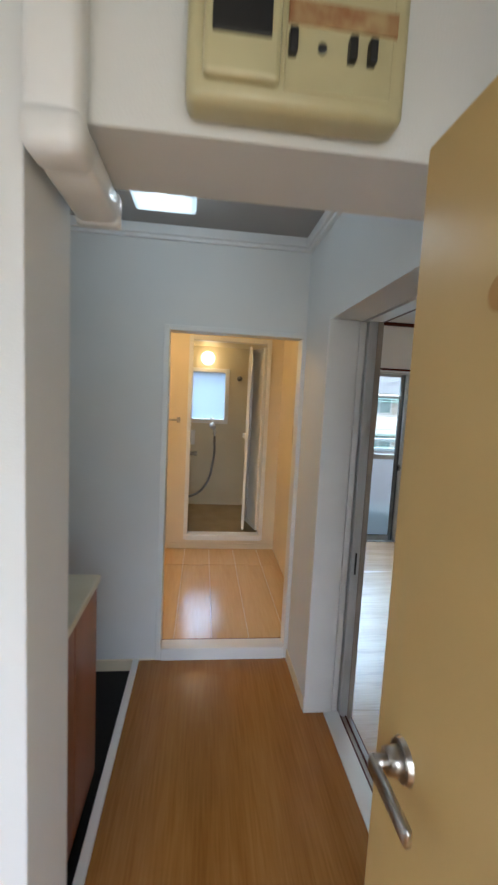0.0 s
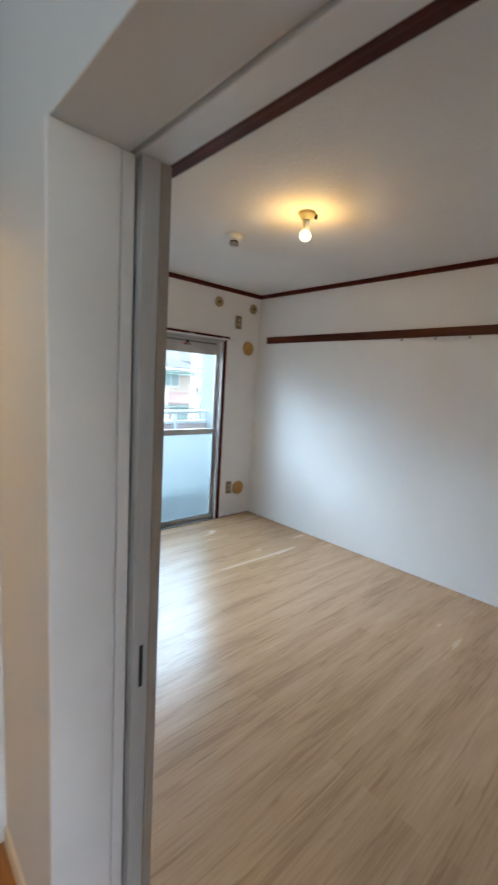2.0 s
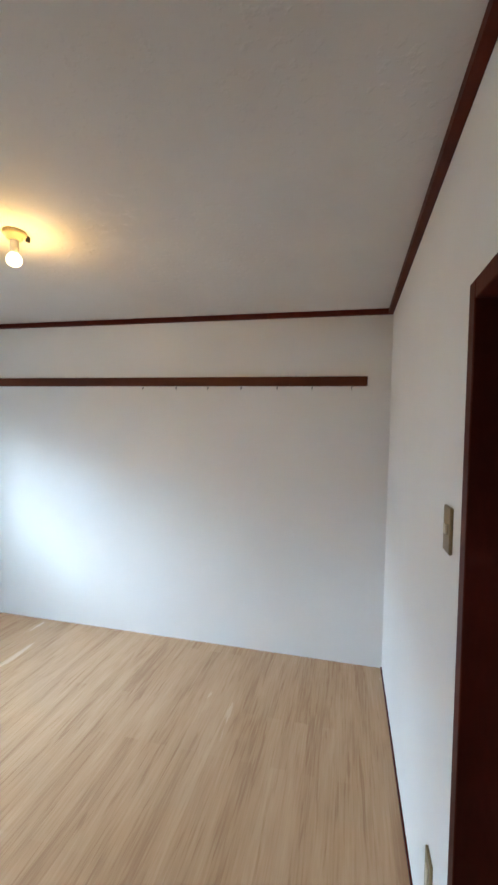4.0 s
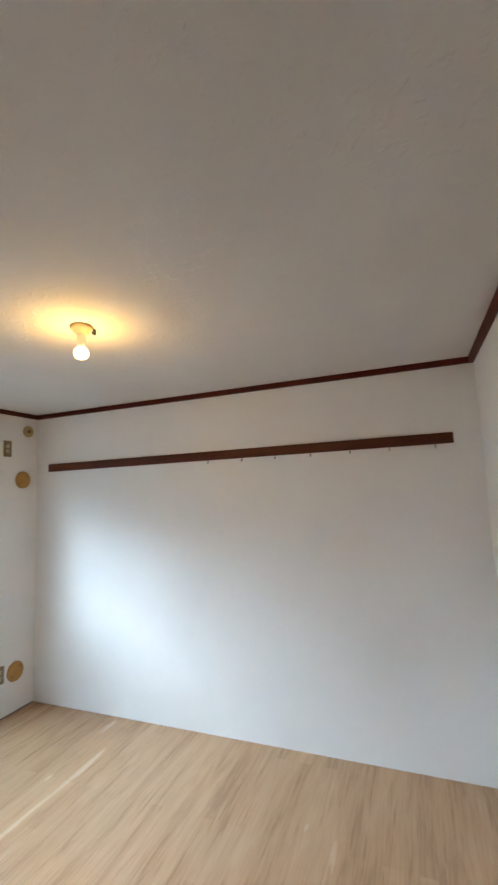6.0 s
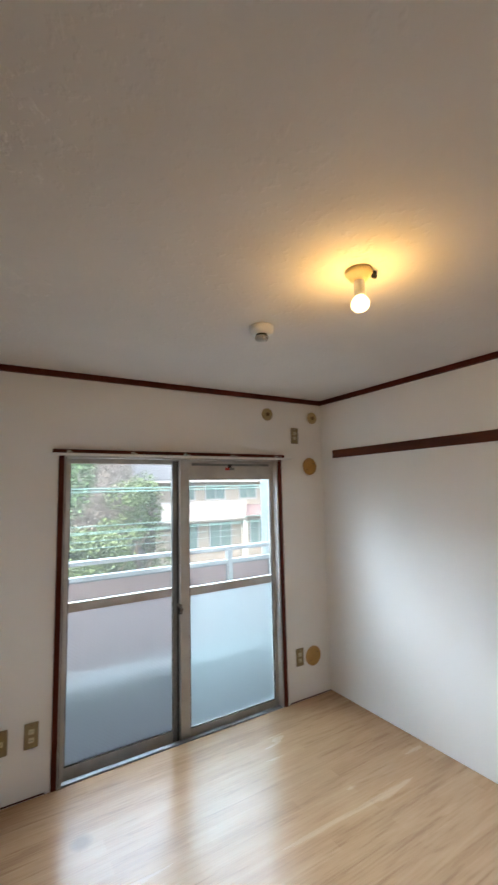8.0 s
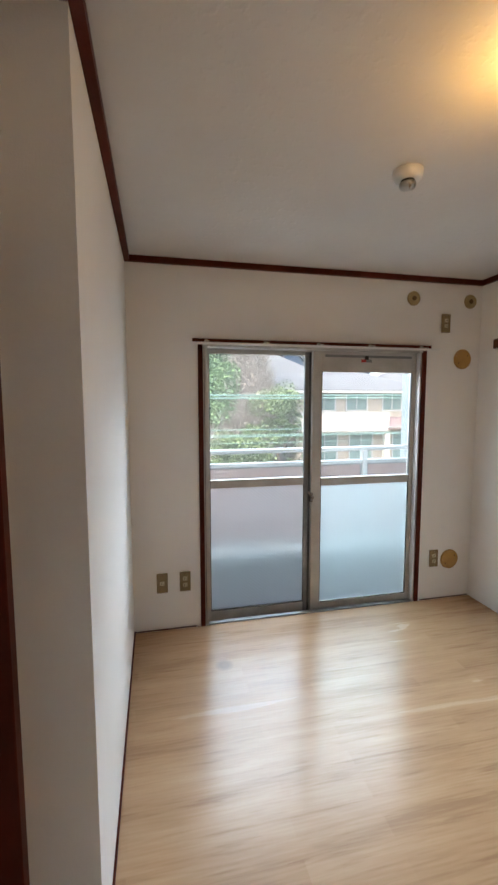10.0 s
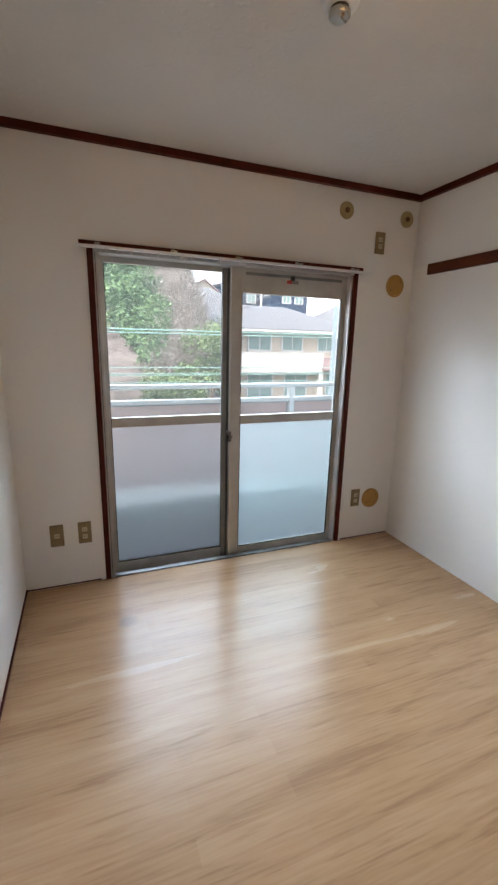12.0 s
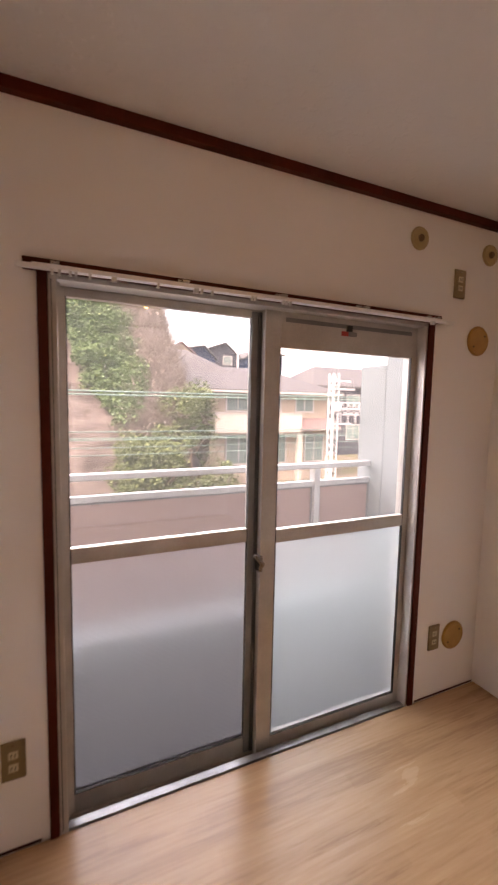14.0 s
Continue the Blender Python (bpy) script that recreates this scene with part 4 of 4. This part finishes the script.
boxed("panel", WHITE_PAINT, shelf, [(-0.29, -0.17, 4.975, 5.0, 0.96, 1.13)], 0.006)
knob = thing("wall_hook", (0.319, 5.0, 1.745), "small round dark hook on the shower wall", "hook")
bm = bmesh.new()
lathe(bm, [(0.03, 0.0), (0.03, -0.008), (0.012, -0.012), (0.012, -0.03), (0.018, -0.036)], (0.319, 5.0, 1.745), "y", 18)
part("disc", bm, DARK_ALU, knob, smooth=True)
store = thing("washroom_side_door", (0.59, 3.1, 0.15), "cream flush door with a bronze pull in the washroom wall", "door", kind="structure")
boxed("door_leaf", CREAM, store, [(0.588, 0.60, 2.80, 3.42, 0.152, 1.98)], 0.003)
boxed("pull", PLATE, store, [(0.574, 0.588, 3.11, 3.14, 1.205, 1.34)], 0.004, "bronze pull plate")

# ---- the balcony ----
solid("floor_balcony", BALCONY_FLOOR, [(0.2, 3.60, 4.62, 5.52, -0.22, -0.08)], "grey coated balcony floor", "floor")
solid("wall_facade", CONCRETE, [(-6.0, -0.9, 5.14, 5.3, -4.2, 6.0), (-0.9, -0.3, 5.14, 5.3, -4.2, 1.2), (-0.9, -0.3, 5.14, 5.3, 1.86, 6.0), (0.24, 0.70, 5.14, 5.3, -4.2, 6.0), (-0.3, 0.24, 5.14, 5.3, -4.2, 1.2), (-0.3, 0.24, 5.14, 5.3, 1.86, 6.0), (3.55, 9.0, 4.5, 4.62, -4.2, 6.0)], "painted concrete outer face of the building", "wall")
solid("roof_slab", CONCRETE, [(-6.0, 9.0, -1.62, 4.62, 2.58, 6.0)], "concrete storeys above the flat", "wall")
solid("wall_partition_balcony", CONCRETE, [(3.56, 3.68, 4.62, 5.42, -0.22, 2.9), (3.56, 3.66, 5.42, 5.70, -0.22, 1.80)], "pale painted concrete side wall of the balcony", "wall", bevel=0.006)

parapet = thing("balcony_railing", (1.8, 5.57, -0.1), "pale aluminium balcony railing with pink panels", "railing")
boxed("top_rail", RAIL_ALU, parapet, [(0.2, 3.56, 5.54, 5.60, 1.035, 1.075)], 0.008)
boxed("middle_rail", RAIL_ALU, parapet, [(0.2, 3.56, 5.55, 5.59, 0.905, 0.945)], 0.005)
boxed("bottom_rail", RAIL_ALU, parapet, [(0.2, 3.56, 5.55, 5.59, 0.12, 0.16)], 0.005)
solid("wall_balcony_kerb", CONCRETE, [(0.2, 3.56, 5.52, 5.64, -0.22, 0.08)], "pale concrete kerb under the balcony railing", "wall", bevel=0.008)
for x in (1.25, 3.07):
    boxed("post", RAIL_ALU, parapet, [(x - 0.025, x + 0.025, 5.535, 5.605, 0.08, 1.035)], 0.004)
for x0, x1 in ((0.2, 1.22), (1.28, 3.04), (3.10, 3.56)):
    boxed("panel", PINK, parapet, [(x0, x1, 5.565, 5.575, 0.16, 0.905)], 0.0, "dusty pink infill panel")
    boxed("panel_edge", DARK_ALU, parapet, [(x0, x0 + 0.012, 5.558, 5.565, 0.16, 0.905), (x1 - 0.012, x1, 5.558, 5.565, 0.16, 0.905), (x0 + 0.012, x1 - 0.012, 5.558, 5.565, 0.893, 0.905)], 0.0)

# ---- outdoors ----
GZ = -4.2
solid("ground", GROUND, [(-900, 900, -300, 1500, GZ - 0.5, GZ)], "gravel and dry grass ground", "ground")
rng = random.Random(7)


def hill_height(x, y):
    """The slope rises to the west and north; its east end falls away in front of the houses."""
    rise = max(0.0, min(1.0, (y - 21.0) / 7.5))
    side = max(0.0, min(1.0, (8.9 - x) / 2.4))
    bumps = noise.noise(Vector((x * 0.35, y * 0.35, 0))) * 0.9 + noise.noise(Vector((x * 1.1, y * 1.1, 3))) * 0.5 + noise.noise(Vector((x * 2.7, y * 2.7, 8))) * 0.22
    return GZ + (rise ** 0.8) * (side ** 0.7) * (12.2 + 1.2 * bumps) + bumps * 0.25


bm = bmesh.new()
grid = [[bm.verts.new((x, y, hill_height(x, y) - 0.15)) for x in np.arange(-26, 11, 0.4)] for y in np.arange(19, 36, 0.4)]
for r0, r1 in zip(grid, grid[1:]):
    for a, b, c, d in zip(r0, r0[1:], r1[1:], r1):
        bm.faces.new((a, b, c, d))
tagged(link("hillside", bm, ROCK, True), "bare brownish rock slope beside the houses", "hillside", "", "structure")


def leaf_cloud(name, spots, mat, parent=None, size=(0.09, 0.2), seed=1, droop=0.6):
    r = random.Random(seed)
    verts, faces = [], []
    for centre, radius, count in spots:
        for _ in range(count):
            d = Vector((r.gauss(0, 1), r.gauss(0, 1), r.gauss(0, 1)))
            d = d.normalized() * radius * (0.55 + 0.45 * r.random())
            p = Vector(centre) + Vector((d.x, d.y, d.z * 0.85))
            s = r.uniform(*size)
            q = Euler((r.uniform(-droop, droop) + 0.7, r.uniform(-0.8, 0.8), r.uniform(0, 6.3))).to_matrix()
            k = len(verts)
            for u, v, w in ((-0.5, 0, 0), (0, -0.3, 0.1), (0.5, 0, 0), (0, 0.3, 0.1)):
                verts.append(p + q @ Vector((u * s, v * s * 1.3, w * s)))
            faces.append((k, k + 1, k + 2, k + 3))
    if parent:
        verts = [v - parent.location for v in verts]
    me = bpy.data.meshes.new(name)
    me.from_pydata(verts, [], faces)
    me.materials.append(mat)
    ob = new(name, me)
    ob.parent = parent
    return ob


# bright creeper over the upper slope, and dry brush beside it
spots, dry_spots = [], []
for _ in range(1300):
    x, y = rng.uniform(-1.0, 8.4), rng.uniform(22.2, 28.6)
    z = hill_height(x, y)
    k = 27 / (y - 3)
    ax, az = 1.36 + (x - 1.36) * k, 1.5 + (z - 1.5) * k
    if az > max(6.0 - 1.13 * ax, 12.3 - 3.1 * ax, -0.3) and ax < min(7.4 - 0.34 * az, 5.7 + 0.35 * az):
        spots.append(((x, y - 0.2, z + 0.15), rng.uniform(0.3, 0.75), 210))
    elif ax > min(7.2 - 0.34 * az, 5.5 + 0.35 * az) and az > -1.0:
        dry_spots.append(((x, y - 0.1, z + 0.2), rng.uniform(0.25, 0.55), 45))
tagged(leaf_cloud("dry_shrubs", dry_spots, DRY, seed=5, size=(0.05, 0.16), droop=1.4), "tangled pale brown dry shrubs on the slope", "shrubs", "", "stuff")
tagged(leaf_cloud("creeper", spots, LEAF_A, seed=3, size=(0.08, 0.2)), "bright green creeper and bushes covering the slope", "bushes", "", "stuff")
for mat, count, label in ((DRY_PALE, 6500, "pale beige dry stems on the slope"), (DRY, 5200, "brown dry brush on the slope"), (DRY_DARK, 1600, "dark dry undergrowth on the slope")):
    verts, faces = [], []
    for _ in range(count):
        x, y = rng.uniform(3.6, 8.5), rng.uniform(22.6, 28.8)
        p = Vector((x, y, hill_height(x, y)))
        k = 27 / (y - 3)
        ax, az = 1.36 + (x - 1.36) * k, 1.5 + (p.z - 1.5) * k
        if ax < min(7.2 - 0.34 * az, 5.5 + 0.35 * az) + rng.uniform(-0.9, 0.5) or az < -1.0:
            continue
        tip = p + Vector((rng.uniform(-0.8, 0.8), rng.uniform(-0.6, 0.2), rng.uniform(0.3, 1.35)))
        bend = (p + tip) / 2 + Vector((rng.uniform(-0.15, 0.15), -0.1, 0.12))
        side = Vector((rng.uniform(0.007, 0.016), 0.004, 0))
        k = len(verts)
        verts += [p - side, p + side, bend + side * 0.8, bend - side * 0.8, tip]
        faces += [(k, k + 1, k + 2, k + 3), (k + 3, k + 2, k + 4)]
    me = bpy.data.meshes.new("dry_brush")
    me.from_pydata(verts, [], faces)
    me.materials.append(mat)
    tagged(new("dry_brush", me), label, "brush", "", "stuff")


def tree(name, place, height, crown, leaf, label, seed):
    t = thing(name, place, label, "tree")
    r = random.Random(seed)
    base = Vector(place)
    bm = bmesh.new()
    rod(bm, base, base + Vector((0.1, 0, height * 0.55)), 0.17, 10, 0.09)
    for i in range(9):
        a = base + Vector((0.05, 0, height * r.uniform(0.2, 0.55)))
        ang = r.uniform(0, 6.28)
        rod(bm, a, a + Vector((math.cos(ang) * crown * 0.7, math.sin(ang) * crown * 0.7, height * r.uniform(0.15, 0.4))), 0.06, 7, 0.015)
    part("trunk", bm, BARK, t, "grey bark trunk with limbs")
    spots = []
    for i in range(62):
        h = r.uniform(0.06, 1.0)
        reach = crown * (1.0 - 0.62 * abs(h - 0.42) ** 1.3) * (1.05 - 0.55 * h)
        ang, rad = r.uniform(0, 6.28), reach * math.sqrt(r.random())
        spots.append((base + Vector((math.cos(ang) * rad, math.sin(ang) * rad, height * h)), r.uniform(0.35, 0.8), 210))
    leaf_cloud("crown", spots, leaf, t, (0.07, 0.16), seed)
    return t


tree("broadleaf_tree", (7.0, 22.0, GZ), 6.3, 2.35, LEAF_B, "dense olive-green broadleaf tree below the slope", 11)
tree("broadleaf_tree", (4.5, 21.6, GZ), 3.9, 1.5, LEAF_B, "low olive-green shrub tree at the foot of the slope", 12)
tree("broadleaf_tree", (5.6, 21.2, GZ), 3.6, 1.6, LEAF_B, "low green shrub tree at the foot of the slope", 13)


def hip_roof(bm, x0, x1, y0, y1, z0, rise, run):
    v = [bm.verts.new(p) for p in ((x0, y0, z0), (x1, y0, z0), (x1, y1, z0), (x0, y1, z0), (x0 + run, (y0 + y1) / 2, z0 + rise), (x1 - run, (y0 + y1) / 2, z0 + rise),
                                   (x0, y0, z0 - 0.2), (x1, y0, z0 - 0.2), (x1, y1, z0 - 0.2), (x0, y1, z0 - 0.2))]
    for f in ((0, 1, 5, 4), (1, 2, 5), (2, 3, 4, 5), (3, 0, 4), (6, 7, 1, 0), (7, 8, 2, 1), (8, 9, 3, 2), (9, 6, 0, 3), (9, 8, 7, 6)):
        bm.faces.new([v[i] for i in f])


def house_window(parent, x0, x1, y, z0, z1, bars=1):
    w = boxed("window", HOUSE_FRAME, parent, [(x0 - 0.07, x1 + 0.07, y - 0.06, y, z1, z1 + 0.08), (x0 - 0.07, x1 + 0.07, y - 0.09, y, z0 - 0.09, z0), (x0 - 0.07, x0, y - 0.06, y, z0, z1), (x1, x1 + 0.07, y - 0.06, y, z0, z1)], 0.0, "pale framed window")
    for i in range(bars + 1):
        a = x0 + (x1 - x0) * i / (bars + 1)
        b = x0 + (x1 - x0) * (i + 1) / (bars + 1)
        boxed("pane", HOUSE_GLASS, w, [(a + 0.03, b - 0.03, y - 0.03, y - 0.005, z0 + 0.03, z1 - 0.03)], 0.0)
        boxed("stile", HOUSE_FRAME, w, [(a, a + 0.03, y - 0.045, y - 0.003, z0, z1)], 0.0)
        boxed("stile", HOUSE_FRAME, w, [(b - 0.03, b, y - 0.045, y - 0.003, z0, z1)], 0.0)
    return w


house = thing("house", (15.6, 34.0, GZ), "two-storey cream stucco house with a grey hip roof", "house")
boxed("wall", STUCCO, house, [(10.8, 20.3, 30.0, 39.0, GZ, 2.30)], 0.0)
bm = bmesh.new()
hip_roof(bm, 7.6, 21.0, 29.0, 40.0, 2.40, 1.9, 4.2)
part("roof", bm, ROOF_TILE, house, "grey slate hip roof")
boxed("wing_wall", STUCCO, house, [(5.0, 10.8, 32.5, 39.5, GZ, 2.62)], 0.0)
bm = bmesh.new()
hip_roof(bm, 3.0, 15.5, 31.0, 41.0, 2.65, 2.95, 4.7)
part("wing_roof", bm, ROOF_TILE, house, "taller grey slate hip roof of the side wing")
boxed("gutter", HOUSE_FRAME, house, [(7.55, 21.05, 28.9, 29.02, 2.18, 2.32)], 0.01)
boxed("balcony", STUCCO_WHITE, house, [(10.7, 17.3, 28.7, 28.85, -0.5, 0.78), (10.7, 17.3, 28.85, 30.0, -0.62, -0.45), (17.15, 17.3, 28.85, 30.0, -0.45, 0.78), (10.7, 10.85, 28.85, 30.0, -0.45, 0.78)], 0.0, "pale stucco balcony front")
boxed("balcony_cap", HOUSE_FRAME, house, [(10.65, 17.35, 28.66, 28.89, 0.78, 0.84)], 0.0)
bm = bmesh.new()
v = [bm.verts.new(p) for p in ((17.2, 28.6, -0.25), (20.7, 28.6, -0.25), (20.7, 30.0, 0.45), (17.2, 30.0, 0.45), (17.2, 28.6, -0.4), (20.7, 28.6, -0.4), (20.7, 30.0, -0.4), (17.2, 30.0, -0.4))]
for f in ((0, 1, 2, 3), (4, 5, 1, 0), (5, 6, 2, 1), (7, 4, 0, 3), (7, 6, 5, 4)):
    bm.faces.new([v[i] for i in f])
part("porch_roof", bm, ROOF_PINK, house, "dusty red porch roof")
for x0, x1 in ((12.0, 13.7), (14.6, 16.2), (17.5, 19.0)):
    house_window(house, x0, x1, 30.0, 0.95, 2.0)
for x0, x1 in ((12.0, 13.9), (14.9, 16.7), (18.4, 20.0)):
    house_window(house, x0, x1, 30.0, -2.8, -0.75)
boxed("corner_column", STUCCO_WHITE, house, [(17.15, 17.5, 28.9, 29.25, GZ, -0.45)], 0.0)


def far_house(x0, x1, y0, y1, z1, rise, wall_mat, roof_mat, label, rows):
    h = thing("house", ((x0 + x1) / 2, (y0 + y1) / 2, GZ), label, "house")
    boxed("wall", wall_mat, h, [(x0, x1, y0, y1, GZ, z1)], 0.0)
    bm = bmesh.new()
    hip_roof(bm, x0 - 0.4, x1 + 0.4, y0 - 0.4, y1 + 0.4, z1 + 0.2, rise, min(x1 - x0, y1 - y0) * 0.35)
    part("roof", bm, roof_mat, h)
    for wx, ww, wz, wh in rows:
        house_window(h, wx, wx + ww, y0, wz, wz + wh)
    return h


def gabled_house(x0, x1, y0, y1, eave_l, peak_x, peak_z, eave_r, wall_mat, roof_mat, label, windows=()):
    """A house that turns its gable to the street: a pentagon wall with two thin roof slabs that overhang it."""
    h = thing("house", ((x0 + x1) / 2, (y0 + y1) / 2, GZ), label, "house")
    bm = bmesh.new()
    outline = ((x0, GZ), (x1, GZ), (x1, eave_r), (peak_x, peak_z), (x0, eave_l))
    front, back = [[bm.verts.new((x, y, z)) for x, z in outline] for y in (y0, y1)]
    bm.faces.new(front)
    bm.faces.new(back[::-1])
    for i in range(5):
        j = (i + 1) % 5
        bm.faces.new((front[j], front[i], back[i], back[j]))
    part("wall", bm, wall_mat, h)
    for ex, ez in ((x0, eave_l), (x1, eave_r)):
        bm = bmesh.new()
        way = Vector((ex - peak_x, 0, ez - peak_z)).normalized() * 0.3
        low = Vector((ex, 0, ez)) + way
        rows = [[bm.verts.new((p[0], y, p[1] + dz)) for p, dz in (((peak_x, peak_z), 0.02), ((low.x, low.z), 0.02), ((low.x, low.z), 0.16), ((peak_x, peak_z), 0.16))] for y in (y0 - 0.35, y1 + 0.35)]
        bm.faces.new(rows[0])
        bm.faces.new(rows[1][::-1])
        for i in range(4):
            j = (i + 1) % 4
            bm.faces.new((rows[0][j], rows[0][i], rows[1][i], rows[1][j]))
        bmesh.ops.recalc_face_normals(bm, faces=bm.faces)
        part("roof", bm, roof_mat, h)
    for wx, ww, wz, wh in windows:
        house_window(h, wx, wx + ww, y0, wz, wz + wh)
    return h


gabled_house(11.6, 14.5, 46.0, 53.0, 6.7, 13.2, 7.5, 6.5, STUCCO, ROOF_PINK, "tan-gabled house behind, seen above the roof")
gabled_house(14.6, 17.6, 48.0, 55.0, 7.25, 16.3, 7.6, 6.4, NAVY, ROOF_TILE, "navy-sided house behind, seen above the roof")
gabled_house(17.9, 21.3, 50.0, 57.0, 7.8, 19.6, 8.4, 6.9, DARK_SIDING, ROOF_TILE, "charcoal-sided house behind, seen above the roof", [(19.4, 1.0, 6.0, 0.9)])
gabled_house(21.4, 26.2, 48.0, 55.0, 6.7, 22.5, 7.5, 7.2, NAVY, ROOF_TILE, "navy-sided house behind the cream house", [(23.0, 1.0, 6.0, 0.8), (24.6, 1.0, 6.0, 0.8)])
far_house(27.0, 42.0, 42.0, 52.0, 3.4, 2.5, DARK_SIDING, ROOF_TILE, "dark-walled house with a broad grey roof", [(31.5, 1.6, 1.4, 1.2), (34.4, 1.6, 1.4, 1.2), (31.5, 1.8, -2.4, 1.6), (35.0, 1.8, -2.4, 1.6)])
far_house(-2.0, 9.0, 60.0, 70.0, 7.5, 2.0, STUCCO, ROOF_TILE, "far cream house with a grey roof", [(2.0, 1.4, 5.0, 1.2), (6.0, 1.4, 5.0, 1.2)])


# lattice mast with its arm, and the cables along the line
def lattice(bm, a, b, width, steps, r):
    a, b = Vector(a), Vector(b)
    way = (b - a).normalized()
    u = way.orthogonal().normalized() if abs(way.z) < 0.9 else Vector((1, 0, 0))
    w = way.cross(u).normalized()
    corners = [(u * i + w * j) * width / 2 for i, j in ((1, 1), (1, -1), (-1, -1), (-1, 1))]
    for c in corners:
        rod(bm, a + c, b + c, r, 5)
    for k in range(steps):
        p, q = a + (b - a) * k / steps, a + (b - a) * (k + 1) / steps
        for i in range(4):
            rod(bm, p + corners[i], q + corners[(i + 1) % 4], r * 0.6, 4)


mast = thing("lattice_mast", (10.75, 16.0, GZ), "pale galvanised lattice mast with a cross arm", "mast")
bm = bmesh.new()
lattice(bm, (10.75, 16, GZ), (10.75, 16, 2.65), 0.26, 22, 0.026)
part("column", bm, LATTICE, mast)
for z, x0, x1 in ((2.35, 10.6, 11.5), (2.05, 10.6, 11.7), (0.75, 10.6, 11.6)):
    boxed("cross_bar", LATTICE, mast, [(x0, x1, 15.97, 16.03, z, z + 0.07)], 0.0)
boxed("switch_box", LATTICE, mast, [(10.6, 10.95, 15.8, 15.86, 1.25, 1.6)], 0.02)
bm = bmesh.new()
lattice(bm, (10.9, 16, 1.35), (13.4, 16, 1.35), 0.32, 9, 0.03)
part("arm", bm, LATTICE, mast)
for x in (11.1, 11.45, 11.8, 12.3, 12.8):
    bm = bmesh.new()
    for k in range(4):
        lathe(bm, [(0.02, 0), (0.07, -0.03), (0.02, -0.06)], (x, 16.0, 1.18 - 0.09 * k), "z", 10)
    rod(bm, (x, 16, 1.2), (x, 16, 0.78), 0.018, 6)
    part("insulator", bm, LATTICE, mast, "hanging insulator")
for k, (y, z, sag, r) in enumerate(((15.87, 1.70, 0.05, 0.022), (15.87, 1.80, 0.05, 0.022), (15.87, 0.60, 0.03, 0.014), (15.87, 0.36, 0.03, 0.014), (15.87, 0.42, 0.04, 0.012), (15.87, 0.13, 0.03, 0.010), (15.87, -0.09, 0.03, 0.010))):
    bm = bmesh.new()
    pts = [Vector((-14 + 28 * i / 20, y, z - sag * math.sin(math.pi * i / 20))) for i in range(21)]
    for p, q in zip(pts, pts[1:]):
        rod(bm, p, q, r, 6)
    tagged(link("overhead_cable", bm, WIRE), "green overhead cable strung past the balcony", "cable", "overhead cables")
pole = thing("utility_pole", (18.7, 44.0, GZ), "slim pale utility pole behind the roof", "pole")
bm = bmesh.new()
rod(bm, (18.7, 44, GZ), (18.7, 44, 9.0), 0.13, 8, 0.09)
part("shaft", bm, LATTICE, pole)
fence = thing("wire_fence", (9.8, 19.0, GZ), "pale wire fence at the foot of the slope", "fence")
for i in range(9):
    bm = bmesh.new()
    rod(bm, (5.5 + i * 1.1, 19, GZ), (5.5 + i * 1.1, 19, GZ + 2.25), 0.03, 6)
    part("post", bm, LATTICE, fence)
for z in (0.5, 1.0, 1.5, 1.95, 2.2):
    bm = bmesh.new()
    rod(bm, (5.5, 19, GZ + z), (14.3, 19, GZ + z), 0.015, 5)
    part("wire", bm, LATTICE, fence)
for name, mat, x, label in (("tarpaulin", BLUE_SHEET, 11.5, "crumpled blue sheet lying by the fence"), ("garden_net", GREEN_SHEET, 12.6, "green garden net heaped by the fence")):
    bm = bmesh.new()
    bmesh.ops.create_icosphere(bm, subdivisions=3, radius=0.6)
    for v in bm.verts:
        v.co *= 1 + 0.35 * noise.noise(v.co * 2.2)
        v.co.z = max(-0.1, v.co.z * 0.9)
        v.co += Vector((x, 22.5, GZ + 0.1))
    tagged(link(name, bm, mat), label, "sheet")

# ---- boards of the washroom floor ----
shared = {}
washroom_floor = bpy.data.objects["floor_washroom"]
for i in range(-5, 3):
    for y0, y1 in ((2.357, 3.427), (3.433, 3.797)):
        x0, x1 = 0.013 + 0.215 * i, 0.013 + 0.215 * (i + 1) - 0.005
        x1 = min(x1, 0.596)
        key = (round(x1 - x0, 3), y0)
        if key not in shared:
            bm = bmesh.new()
            box(bm, 0, x1 - x0, 0, y1 - y0, 0, 0.004, 0.0012, 1)
            me = bpy.data.meshes.new("board")
            bm.to_mesh(me)
            bm.free()
            me.materials.append(BATH_BOARD)
            shared[key] = me
        board = new("board", shared[key])
        board.location = (x0, y0, 0.146)
        board.parent = washroom_floor
